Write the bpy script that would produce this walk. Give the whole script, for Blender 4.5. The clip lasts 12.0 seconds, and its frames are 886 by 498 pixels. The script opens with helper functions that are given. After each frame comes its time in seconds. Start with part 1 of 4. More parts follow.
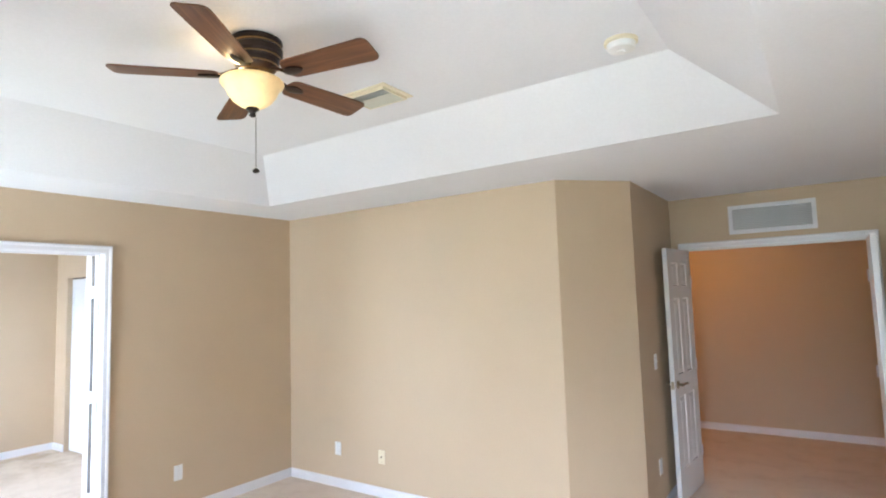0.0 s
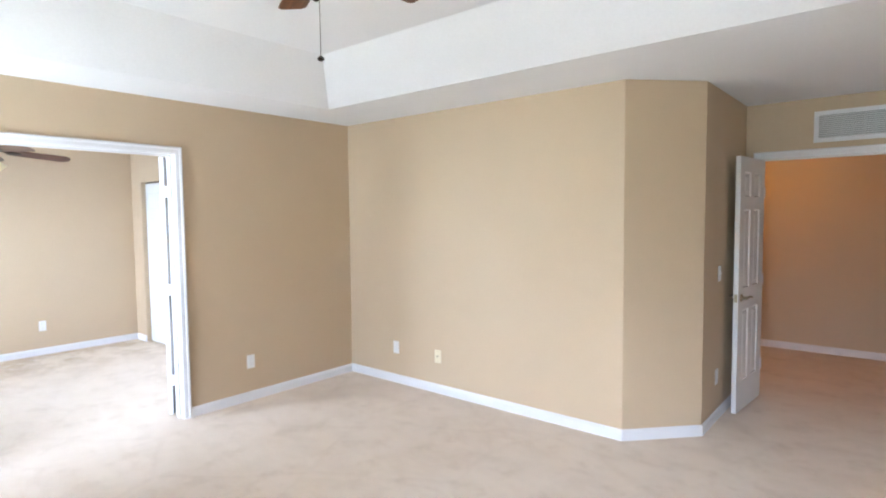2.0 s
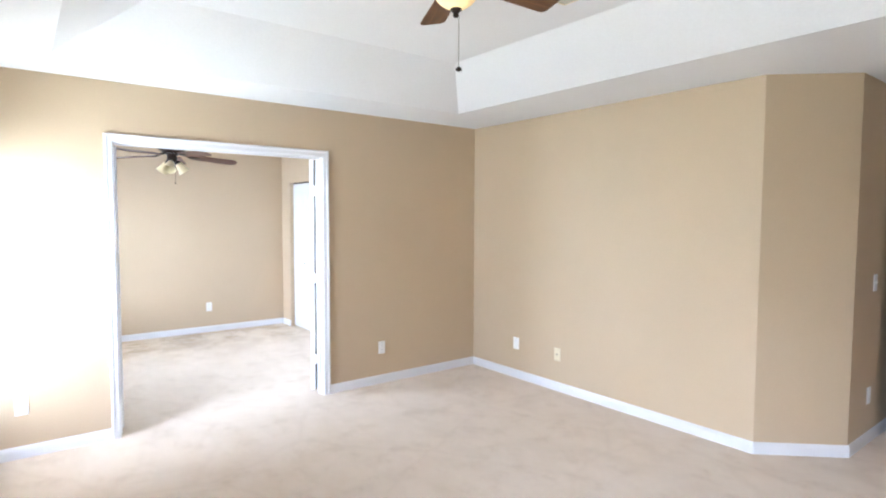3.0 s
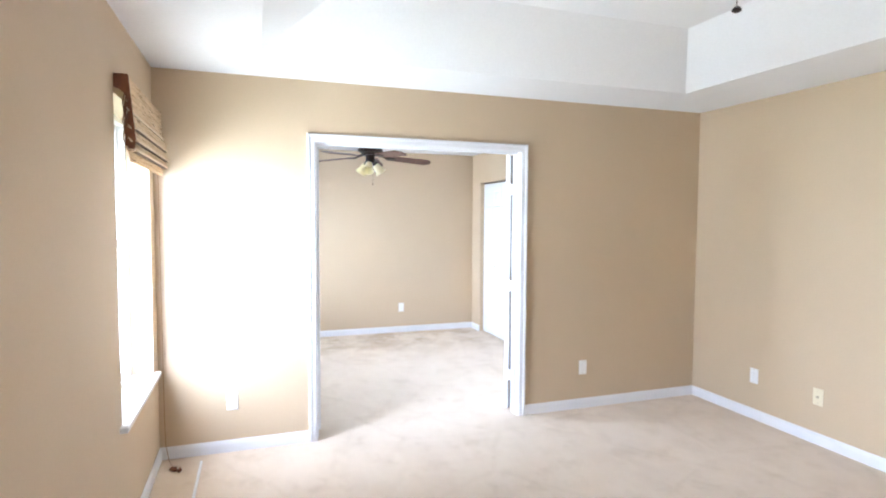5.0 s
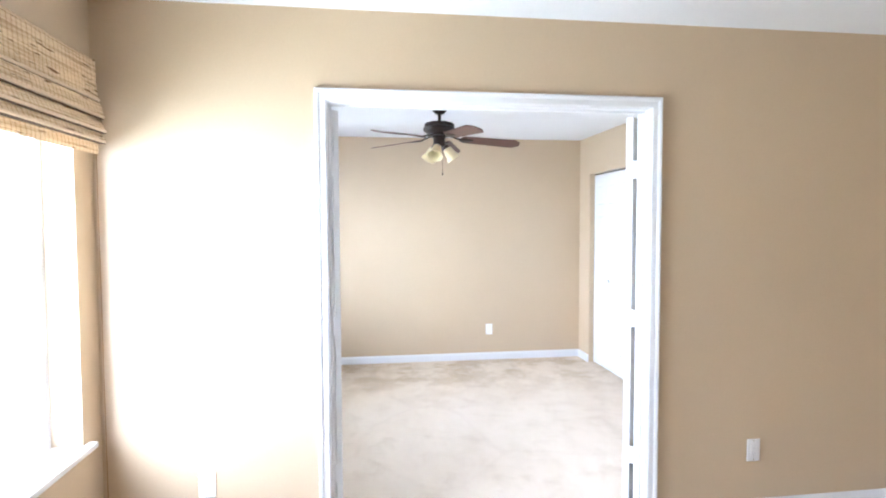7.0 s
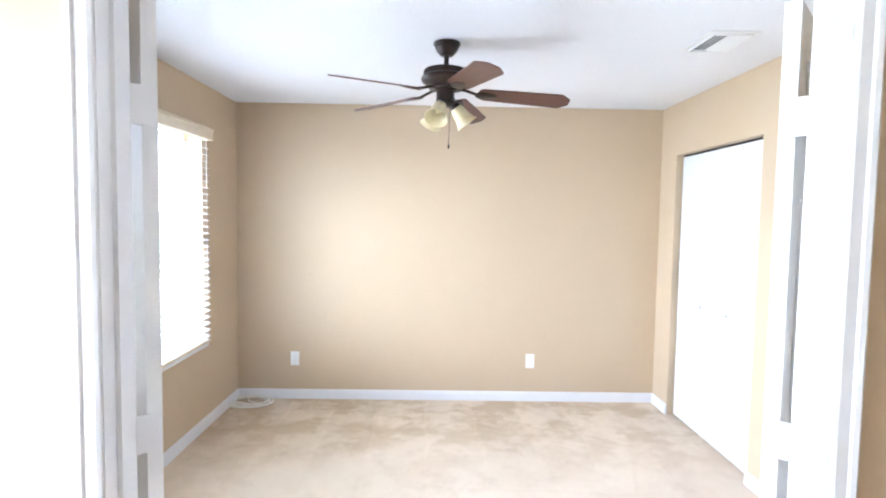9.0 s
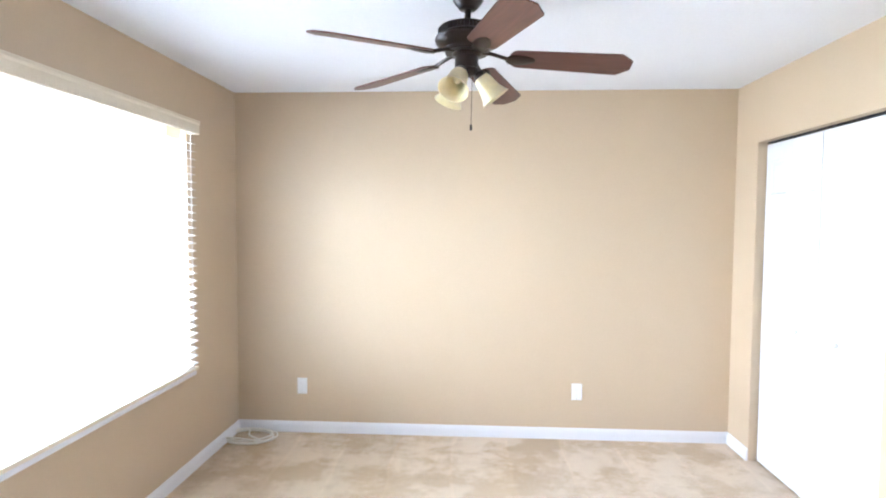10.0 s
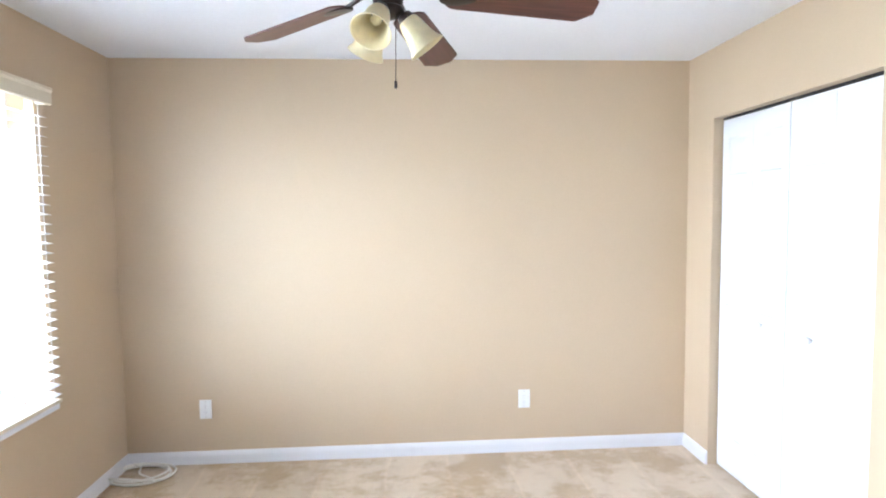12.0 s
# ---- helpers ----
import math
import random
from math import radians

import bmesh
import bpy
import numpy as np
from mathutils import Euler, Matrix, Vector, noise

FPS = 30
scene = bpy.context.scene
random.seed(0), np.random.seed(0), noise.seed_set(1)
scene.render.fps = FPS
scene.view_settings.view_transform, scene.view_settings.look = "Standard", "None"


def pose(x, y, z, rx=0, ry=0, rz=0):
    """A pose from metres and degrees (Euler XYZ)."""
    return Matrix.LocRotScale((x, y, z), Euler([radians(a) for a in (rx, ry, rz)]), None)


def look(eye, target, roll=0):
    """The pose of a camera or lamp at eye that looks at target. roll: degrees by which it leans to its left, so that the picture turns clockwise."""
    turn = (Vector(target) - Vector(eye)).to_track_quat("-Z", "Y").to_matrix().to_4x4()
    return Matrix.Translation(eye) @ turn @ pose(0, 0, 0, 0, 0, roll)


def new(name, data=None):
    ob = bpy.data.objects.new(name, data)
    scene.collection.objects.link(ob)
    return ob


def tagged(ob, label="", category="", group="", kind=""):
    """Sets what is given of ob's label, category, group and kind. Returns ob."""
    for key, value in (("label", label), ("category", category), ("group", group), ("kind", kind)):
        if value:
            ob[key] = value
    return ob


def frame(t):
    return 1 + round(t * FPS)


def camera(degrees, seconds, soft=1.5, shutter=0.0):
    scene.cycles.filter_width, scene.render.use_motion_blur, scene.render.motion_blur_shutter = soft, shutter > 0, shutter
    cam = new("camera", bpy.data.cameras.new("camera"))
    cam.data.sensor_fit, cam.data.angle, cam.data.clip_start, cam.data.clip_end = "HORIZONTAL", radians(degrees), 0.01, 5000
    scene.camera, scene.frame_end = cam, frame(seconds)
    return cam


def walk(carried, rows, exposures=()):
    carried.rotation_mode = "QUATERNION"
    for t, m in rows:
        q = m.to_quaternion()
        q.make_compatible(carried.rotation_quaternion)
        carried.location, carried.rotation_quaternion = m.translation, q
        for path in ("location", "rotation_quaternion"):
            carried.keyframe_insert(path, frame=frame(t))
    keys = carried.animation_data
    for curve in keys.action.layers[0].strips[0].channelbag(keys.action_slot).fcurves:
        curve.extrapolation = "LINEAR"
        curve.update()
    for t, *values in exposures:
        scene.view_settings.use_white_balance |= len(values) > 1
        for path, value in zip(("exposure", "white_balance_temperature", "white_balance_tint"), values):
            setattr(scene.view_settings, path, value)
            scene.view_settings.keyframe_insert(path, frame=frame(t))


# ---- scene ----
cam = camera(77.3, 12.0, soft=2.0)
PATH = [
    (0, (0.468, -0.029, 1.67), (-0.66, 1.614, 1.839), -1.8),
    (0.5, (0.461, -0.023, 1.635), (-0.657, 1.636, 1.662), -1.2),
    (1, (0.466, -0.019, 1.598), (-0.666, 1.628, 1.536), -0.9),
    (1.5, (0.458, -0.046, 1.572), (-0.722, 1.566, 1.471), -0.8),
    (2, (0.41, -0.045, 1.576), (-0.872, 1.485, 1.453), -0.6),
    (2.5, (0.405, -0.088, 1.573), (-1.023, 1.308, 1.45), -0.1),
    (3, (0.515, -0.194, 1.553), (-1.064, 1.028, 1.438), 0.2),
    (3.5, (0.378, -0.169, 1.564), (-1.322, 0.879, 1.451), 0.1),
    (5.5, (-0.239, 0.038, 1.537), (-2.159, 0.586, 1.428), 0.2),
    (6, (-0.551, 0.194, 1.511), (-2.499, 0.636, 1.411), -0.1),
    (6.5, (-0.922, 0.364, 1.5), (-2.891, 0.705, 1.408), -0.3),
    (7, (-1.318, 0.532, 1.51), (-3.298, 0.8, 1.415), -0.2),
    (9, (-2.729, 1.05, 1.538), (-4.725, 1.076, 1.415), 0.9),
    (9.5, (-3.127, 1.063, 1.541), (-5.123, 1.039, 1.422), 0.8),
    (10, (-3.401, 1.124, 1.524), (-5.395, 1.011, 1.422), 0.3),
    (10.5, (-3.613, 1.141, 1.516), (-5.605, 0.995, 1.412), -0.2),
    (11, (-3.768, 1.123, 1.509), (-5.762, 1.024, 1.395), -0.3),
    (11.5, (-3.856, 1.124, 1.506), (-5.852, 1.117, 1.379), -0.5),
    (12, (-3.897, 1.135, 1.506), (-5.888, 1.261, 1.374), -0.7),
]
walk(cam, [(t, look(eye, target, roll)) for t, eye, target, roll in PATH], [(0, 2.95, 5450, 11), (3.5, 2.95, 5450, 11), (7, 2.97, 5450, 11), (9, 3.07, 5570, 11), (11, 3.06, 5560, 11), (12, 2.97, 5560, 11)])

# ---------------------------------------------------------------- world and light
world = bpy.data.worlds.new("sky")
scene.world = world
world.use_nodes = True
wn = world.node_tree
sky = wn.nodes.new("ShaderNodeTexSky")
sky.sky_type, sky.sun_disc = "NISHITA", False
sky.sun_elevation, sky.sun_rotation = radians(79), radians(0)
wn.links.new(sky.outputs[0], wn.nodes["Background"].inputs[0])
wn.nodes["Background"].inputs[1].default_value = 0.15
sun = new("sun", bpy.data.lights.new("sun", "SUN"))
sun.data.energy, sun.data.angle, sun.data.color = 5.0, radians(0.5), (1, 0.95, 0.87)
sun.matrix_world = look((0, 9.5, 48), (0, 0, 0))

SKY_TINT, LAWN_TINT = (0.87, 0.915, 1.0), (0.96, 1.0, 0.87)

def window_light(x, z, y, w, h, watts, tilt, tint, spread, turn=0.0):
    lamp = new("window_light", bpy.data.lights.new("window_light", "AREA"))
    lamp.data.shape, lamp.data.size, lamp.data.size_y = "RECTANGLE", w, h
    lamp.data.energy, lamp.data.color, lamp.data.spread = watts, tint, radians(spread)
    lamp.matrix_world = look((x, y, z), (x + math.sin(radians(turn)), y + math.cos(radians(turn)), z + math.tan(radians(tilt))))
    return lamp


# daylight in each window's opening: the sky's, which falls, and the sunlit lawn's, which rises
for wx, z0, z1, wy, ww, columns, sky_watts, sky_tilt, sky_turn, sky_spread, lawn_watts, lawn_tilt, lawn_turn, lawn_spread in (
        (-3.285, 0.62, 1.91, -0.845, 0.90, 2, 7.1, -11, -44, 122, 3.1, 36, -8, 126),
        (-5.68, 0.62, 2.08, -0.785, 1.80, 3, 18.8, -27, 3, 160, 3.4, 30, 0, 130),
        (0.40, 0.63, 2.05, -0.74, 0.84, 1, 9.6, -43, -18, 92, 1.2, 20, -16, 84)):
    hh, cw = (z1 - z0) / 2, ww / columns
    for k in (0.5, 1.5):
        for j in range(columns):
            window_light(wx - ww / 2 + (j + 0.5) * cw, z0 + k * hh, wy, cw, hh * 0.96, sky_watts / 2 / columns, sky_tilt, SKY_TINT, sky_spread, sky_turn)
    window_light(wx, z0 + hh * 0.8, max(wy, -0.72), ww - 0.1, 1.6 * hh, lawn_watts, lawn_tilt, LAWN_TINT, lawn_spread, lawn_turn)

# ---------------------------------------------------------------- materials


def mat(name, color, rough=0.5, metal=0.0, vary=0.06, scale=6.0, fine=0.03, fine_scale=180.0, bump=0.0, bump_scale=300.0,
        stretch=(1, 1, 1), world_space=True, coat=0.0):
    m = bpy.data.materials.new(name)
    m.use_nodes = True
    nt = m.node_tree
    b = nt.nodes["Principled BSDF"]
    b.inputs["Roughness"].default_value, b.inputs["Metallic"].default_value = rough, metal
    b.inputs["Coat Weight"].default_value = coat
    co = nt.nodes.new("ShaderNodeNewGeometry").outputs["Position"] if world_space else nt.nodes.new("ShaderNodeTexCoord").outputs["Object"]
    mp = nt.nodes.new("ShaderNodeMapping")
    mp.inputs["Scale"].default_value = stretch
    nt.links.new(co, mp.inputs[0])

    def noise_tex(s, detail=3.0):
        n = nt.nodes.new("ShaderNodeTexNoise")
        n.inputs["Scale"].default_value, n.inputs["Detail"].default_value = s, detail
        nt.links.new(mp.outputs[0], n.inputs["Vector"])
        return n.outputs["Fac"]

    def scaled(fac, amount):
        r = nt.nodes.new("ShaderNodeMapRange")
        r.inputs["From Min"].default_value, r.inputs["From Max"].default_value = 0.25, 0.75
        r.inputs["To Min"].default_value, r.inputs["To Max"].default_value = 1 - amount, 1 + amount
        nt.links.new(fac, r.inputs["Value"])
        return r.outputs[0]

    def times(a, c):
        n = nt.nodes.new("ShaderNodeMath")
        n.operation = "MULTIPLY"
        nt.links.new(a, n.inputs[0])
        nt.links.new(c, n.inputs[1])
        return n.outputs[0]

    f = times(scaled(noise_tex(scale), vary), scaled(noise_tex(fine_scale, 2.0), fine))
    v = nt.nodes.new("ShaderNodeVectorMath")
    v.operation = "SCALE"
    v.inputs[0].default_value = color
    nt.links.new(f, v.inputs["Scale"])
    nt.links.new(v.outputs[0], b.inputs["Base Color"])
    if bump:
        bp = nt.nodes.new("ShaderNodeBump")
        bp.inputs["Strength"].default_value, bp.inputs["Distance"].default_value = bump, 0.004
        nt.links.new(noise_tex(bump_scale, 3.0), bp.inputs["Height"])
        nt.links.new(bp.outputs[0], b.inputs["Normal"])
    return m


def carpet_material():
    """Cut-pile carpet: trodden patches, vacuum streaks, dark soil spots and tufts."""
    m = bpy.data.materials.new("beige_carpet")
    m.use_nodes = True
    nt = m.node_tree
    b = nt.nodes["Principled BSDF"]
    b.inputs["Roughness"].default_value = 0.95
    b.inputs["Sheen Weight"].default_value = 0.25
    pos = nt.nodes.new("ShaderNodeNewGeometry").outputs["Position"]

    def noise_tex(s, detail, stretch=(1, 1, 1), turn=0.0):
        mp = nt.nodes.new("ShaderNodeMapping")
        mp.inputs["Scale"].default_value = stretch
        mp.inputs["Rotation"].default_value = (0, 0, radians(turn))
        nt.links.new(pos, mp.inputs[0])
        n = nt.nodes.new("ShaderNodeTexNoise")
        n.inputs["Scale"].default_value, n.inputs["Detail"].default_value = s, detail
        n.inputs["Roughness"].default_value = 0.68
        nt.links.new(mp.outputs[0], n.inputs["Vector"])
        return n.outputs["Fac"]

    def ramp(fac, stops):
        r = nt.nodes.new("ShaderNodeValToRGB")
        r.color_ramp.elements[0].position, r.color_ramp.elements[0].color = stops[0][0], (*stops[0][1], 1)
        r.color_ramp.elements[1].position, r.color_ramp.elements[1].color = stops[1][0], (*stops[1][1], 1)
        nt.links.new(fac, r.inputs[0])
        return r.outputs[0]

    def blend(kind, fac, a, c):
        n = nt.nodes.new("ShaderNodeMix")
        n.data_type, n.blend_type = "RGBA", kind
        n.inputs[0].default_value = fac
        nt.links.new(a, n.inputs[6])
        nt.links.new(c, n.inputs[7])
        return n.outputs[2]

    trodden = ramp(noise_tex(3.1, 10.0, (1, 1.25, 1), 8), ((0.36, (0.71, 0.577, 0.433)), (0.55, (0.755, 0.622, 0.48))))
    # from x = -5.5 to the back wall the carpet turns browner, in sharper patches
    back_patches = ramp(noise_tex(2.7, 12.0, (1.1, 0.9, 1), 3), ((0.44, (0.52, 0.375, 0.21)), (0.55, (0.69, 0.555, 0.39))))
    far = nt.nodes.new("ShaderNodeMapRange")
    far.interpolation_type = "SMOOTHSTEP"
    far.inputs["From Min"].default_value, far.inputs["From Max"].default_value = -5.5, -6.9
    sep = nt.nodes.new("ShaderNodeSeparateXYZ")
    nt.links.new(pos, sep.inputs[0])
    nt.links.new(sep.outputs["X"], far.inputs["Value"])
    patches = blend("MIX", 0.5, trodden, back_patches)
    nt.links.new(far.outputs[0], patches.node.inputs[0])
    # vacuum passes along the study: strips of slightly different lay, with pale seams
    def calc(kind, a, c):
        n = nt.nodes.new("ShaderNodeMath")
        n.operation = kind
        for socket, value in zip(n.inputs, (a, c)):
            if isinstance(value, float):
                socket.default_value = value
            else:
                nt.links.new(value, socket)
        return n.outputs[0]

    along = calc("ADD", calc("MULTIPLY", sep.outputs["Y"], 2.75), calc("MULTIPLY", noise_tex(0.9, 2.0), 0.5))
    lay = nt.nodes.new("ShaderNodeTexWhiteNoise")
    lay.noise_dimensions = "1D"
    nt.links.new(calc("FLOOR", along, 0.0), lay.inputs["W"])
    strips = ramp(lay.outputs["Value"], ((0.0, (0.93, 0.925, 0.915)), (1.0, (1.03, 1.03, 1.03))))
    seams = ramp(calc("PINGPONG", along, 0.5), ((0.0, (1.09, 1.09, 1.1)), (0.035, (1, 1, 1))))
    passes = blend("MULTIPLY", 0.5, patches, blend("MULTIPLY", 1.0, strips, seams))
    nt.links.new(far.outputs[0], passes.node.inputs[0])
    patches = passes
    streaks = ramp(noise_tex(1.3, 2.0, (1, 2.6, 1), 24), ((0.36, (0.97, 0.965, 0.96)), (0.56, (1, 1, 1))))
    spots = ramp(noise_tex(4.2, 5.0), ((0.33, (0.90, 0.875, 0.84)), (0.47, (1, 1, 1))))
    tufts = ramp(noise_tex(240.0, 2.0), ((0.3, (0.86, 0.86, 0.86)), (0.7, (1.06, 1.06, 1.06))))
    vor = nt.nodes.new("ShaderNodeTexVoronoi")
    vor.feature = "DISTANCE_TO_EDGE"
    vor.inputs["Scale"].default_value = 1.1
    bent = nt.nodes.new("ShaderNodeVectorMath")
    bent.operation = "MULTIPLY_ADD"
    bent.inputs[1].default_value = (0.25, 0.25, 0.0)
    wob = nt.nodes.new("ShaderNodeTexNoise")
    wob.inputs["Scale"].default_value = 2.0
    nt.links.new(pos, wob.inputs["Vector"])
    nt.links.new(wob.outputs["Color"], bent.inputs[0])
    nt.links.new(pos, bent.inputs[2])
    nt.links.new(bent.outputs[0], vor.inputs["Vector"])
    creases = ramp(vor.outputs["Distance"], ((0.0, (0.96, 0.95, 0.94)), (0.03, (1, 1, 1))))
    patches = blend("MULTIPLY", 1.0, patches, creases)
    col = blend("MULTIPLY", 1.0, blend("MULTIPLY", 1.0, patches, streaks), blend("MULTIPLY", 1.0, spots, tufts))
    nt.links.new(col, b.inputs["Base Color"])
    bp = nt.nodes.new("ShaderNodeBump")
    bp.inputs["Strength"].default_value, bp.inputs["Distance"].default_value = 0.6, 0.006
    nt.links.new(noise_tex(190.0, 3.0), bp.inputs["Height"])
    nt.links.new(bp.outputs[0], b.inputs["Normal"])
    return m


def wood_material(name, dark, light, rough, coat):
    """Stained blade veneer with grain along the blade's length (its local x)."""
    m = bpy.data.materials.new(name)
    m.use_nodes = True
    nt = m.node_tree
    b = nt.nodes["Principled BSDF"]
    b.inputs["Roughness"].default_value, b.inputs["Coat Weight"].default_value = rough, coat
    b.inputs["Coat Roughness"].default_value = 0.25
    co = nt.nodes.new("ShaderNodeTexCoord").outputs["Object"]
    mp = nt.nodes.new("ShaderNodeMapping")
    mp.inputs["Scale"].default_value = (4, 60, 60)
    nt.links.new(co, mp.inputs[0])
    n = nt.nodes.new("ShaderNodeTexNoise")
    n.inputs["Scale"].default_value, n.inputs["Detail"].default_value, n.inputs["Distortion"].default_value = 1.2, 5.0, 0.4
    nt.links.new(mp.outputs[0], n.inputs["Vector"])
    r = nt.nodes.new("ShaderNodeValToRGB")
    r.color_ramp.elements[0].position, r.color_ramp.elements[0].color = 0.3, (*dark, 1)
    r.color_ramp.elements[1].position, r.color_ramp.elements[1].color = 0.72, (*light, 1)
    nt.links.new(n.outputs["Fac"], r.inputs[0])
    nt.links.new(r.outputs[0], b.inputs["Base Color"])
    return m


def woven_material():
    """Woven reeds: thin horizontal reeds tied by vertical threads, with dark flecks."""
    m = bpy.data.materials.new("woven_reed")
    m.use_nodes = True
    nt = m.node_tree
    b = nt.nodes["Principled BSDF"]
    b.inputs["Roughness"].default_value = 0.75
    pos = nt.nodes.new("ShaderNodeNewGeometry").outputs["Position"]

    def noise_tex(s, stretch, detail=3.0):
        mp = nt.nodes.new("ShaderNodeMapping")
        mp.inputs["Scale"].default_value = stretch
        nt.links.new(pos, mp.inputs[0])
        n = nt.nodes.new("ShaderNodeTexNoise")
        n.inputs["Scale"].default_value, n.inputs["Detail"].default_value = s, detail
        nt.links.new(mp.outputs[0], n.inputs["Vector"])
        return n.outputs["Fac"]

    def ramp(fac, p0, c0, p1, c1):
        r = nt.nodes.new("ShaderNodeValToRGB")
        r.color_ramp.elements[0].position, r.color_ramp.elements[0].color = p0, (*c0, 1)
        r.color_ramp.elements[1].position, r.color_ramp.elements[1].color = p1, (*c1, 1)
        nt.links.new(fac, r.inputs[0])
        return r.outputs[0]

    def multiply(a, c):
        n = nt.nodes.new("ShaderNodeMix")
        n.data_type, n.blend_type = "RGBA", "MULTIPLY"
        n.inputs[0].default_value = 1.0
        nt.links.new(a, n.inputs[6])
        nt.links.new(c, n.inputs[7])
        return n.outputs[2]

    reeds = ramp(noise_tex(1.0, (3, 20, 220)), 0.33, (0.52, 0.37, 0.22), 0.58, (0.82, 0.675, 0.48))
    flecks = ramp(noise_tex(1.0, (9, 12, 105), 2.0), 0.32, (0.30, 0.2, 0.13), 0.375, (1, 1, 1))
    w = nt.nodes.new("ShaderNodeTexWave")
    w.bands_direction = "X"
    w.inputs["Scale"].default_value, w.inputs["Distortion"].default_value = 12.0, 0.4
    nt.links.new(pos, w.inputs["Vector"])
    threads = ramp(w.outputs["Fac"], 0.04, (0.78, 0.68, 0.58), 0.16, (1, 1, 1))
    weave = multiply(multiply(reeds, flecks), threads)
    nt.links.new(weave, b.inputs["Base Color"])
    bp = nt.nodes.new("ShaderNodeBump")
    bp.inputs["Strength"].default_value, bp.inputs["Distance"].default_value = 0.7, 0.003
    nt.links.new(noise_tex(1.0, (3, 20, 220)), bp.inputs["Height"])
    nt.links.new(bp.outputs[0], b.inputs["Normal"])
    through_reeds = nt.nodes.new("ShaderNodeBsdfTranslucent")
    nt.links.new(weave, through_reeds.inputs["Color"])
    both = nt.nodes.new("ShaderNodeMixShader")
    both.inputs[0].default_value = 0.3
    nt.links.new(b.outputs[0], both.inputs[1])
    nt.links.new(through_reeds.outputs[0], both.inputs[2])
    nt.links.new(both.outputs[0], nt.nodes["Material Output"].inputs["Surface"])
    return m


def glass_material():
    m = bpy.data.materials.new("window_glass")
    m.use_nodes = True
    b = m.node_tree.nodes["Principled BSDF"]
    b.inputs["Roughness"].default_value, b.inputs["IOR"].default_value = 0.0, 1.45
    b.inputs["Transmission Weight"].default_value = 1.0
    b.inputs["Base Color"].default_value = (0.96, 0.98, 0.97, 1)
    return m


def frosted(name, color, emit=0.0, warm=(1, 0.72, 0.34)):
    """Frosted, mottled scavo glass."""
    m = mat(name, color, rough=0.35, vary=0.1, scale=14.0, fine=0.05, fine_scale=60.0, world_space=False)
    b = m.node_tree.nodes["Principled BSDF"]
    b.inputs["Subsurface Weight"].default_value = 0.3
    b.inputs["Subsurface Radius"].default_value = (0.03, 0.025, 0.015)
    if emit:
        b.inputs["Emission Color"].default_value = (*warm, 1)
        b.inputs["Emission Strength"].default_value = emit
    return m


WALL = mat("tan_wall_paint", (0.56, 0.438, 0.297), 0.6, vary=0.025, scale=1.6, fine=0.015, fine_scale=90, bump=0.12, bump_scale=170)
CEIL = mat("white_ceiling_paint", (0.79, 0.80, 0.84), 0.8, vary=0.015, scale=2.0, fine=0.02, fine_scale=60, bump=0.25, bump_scale=90)
TRIM = mat("white_trim_paint", (0.76, 0.76, 0.785), 0.32, vary=0.02, scale=5, fine=0.01, bump=0.04, bump_scale=60)
DOORPAINT = mat("white_door_paint", (0.76, 0.765, 0.775), 0.28, vary=0.02, scale=4, fine=0.015, fine_scale=120, bump=0.06, bump_scale=120, stretch=(1, 1, 0.15))
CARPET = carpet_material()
PLASTIC = mat("white_plastic", (0.82, 0.82, 0.82), 0.35, vary=0.02)
IVORY = mat("ivory_plastic", (0.76, 0.69, 0.52), 0.4, vary=0.02)
CREAM = mat("cream_blind", (0.74, 0.66, 0.52), 0.45, vary=0.03, scale=12)
DUCT = mat("grey_duct", (0.42, 0.42, 0.43), 0.7)
LOUVRE = mat("grey_louvre", (0.5, 0.5, 0.43), 0.5)
SLOT = mat("dark_slot", (0.03, 0.028, 0.025), 0.7)
VINYL = mat("white_vinyl", (0.80, 0.80, 0.80), 0.4, vary=0.02)
BRONZE = mat("oiled_bronze", (0.026, 0.016, 0.012), 0.34, metal=0.55, vary=0.25, scale=18, fine=0.1, world_space=False, coat=0.2)
BRASS = mat("worn_brass_band", (0.32, 0.2, 0.09), 0.35, metal=0.9, vary=0.2, scale=30, world_space=False)
NICKEL = mat("satin_nickel", (0.42, 0.36, 0.27), 0.28, metal=1.0, vary=0.08, scale=25, world_space=False)
WALNUT = wood_material("walnut_veneer", (0.075, 0.026, 0.010), (0.20, 0.082, 0.030), 0.42, 0.15)
MAHOGANY = wood_material("mahogany_veneer", (0.060, 0.017, 0.012), (0.115, 0.036, 0.026), 0.4, 0.25)
ALABASTER = frosted("lit_alabaster_glass", (0.80, 0.60, 0.32), emit=0.11, warm=(1, 0.68, 0.26))
SCAVO = frosted("cream_scavo_glass", (0.78, 0.68, 0.42))
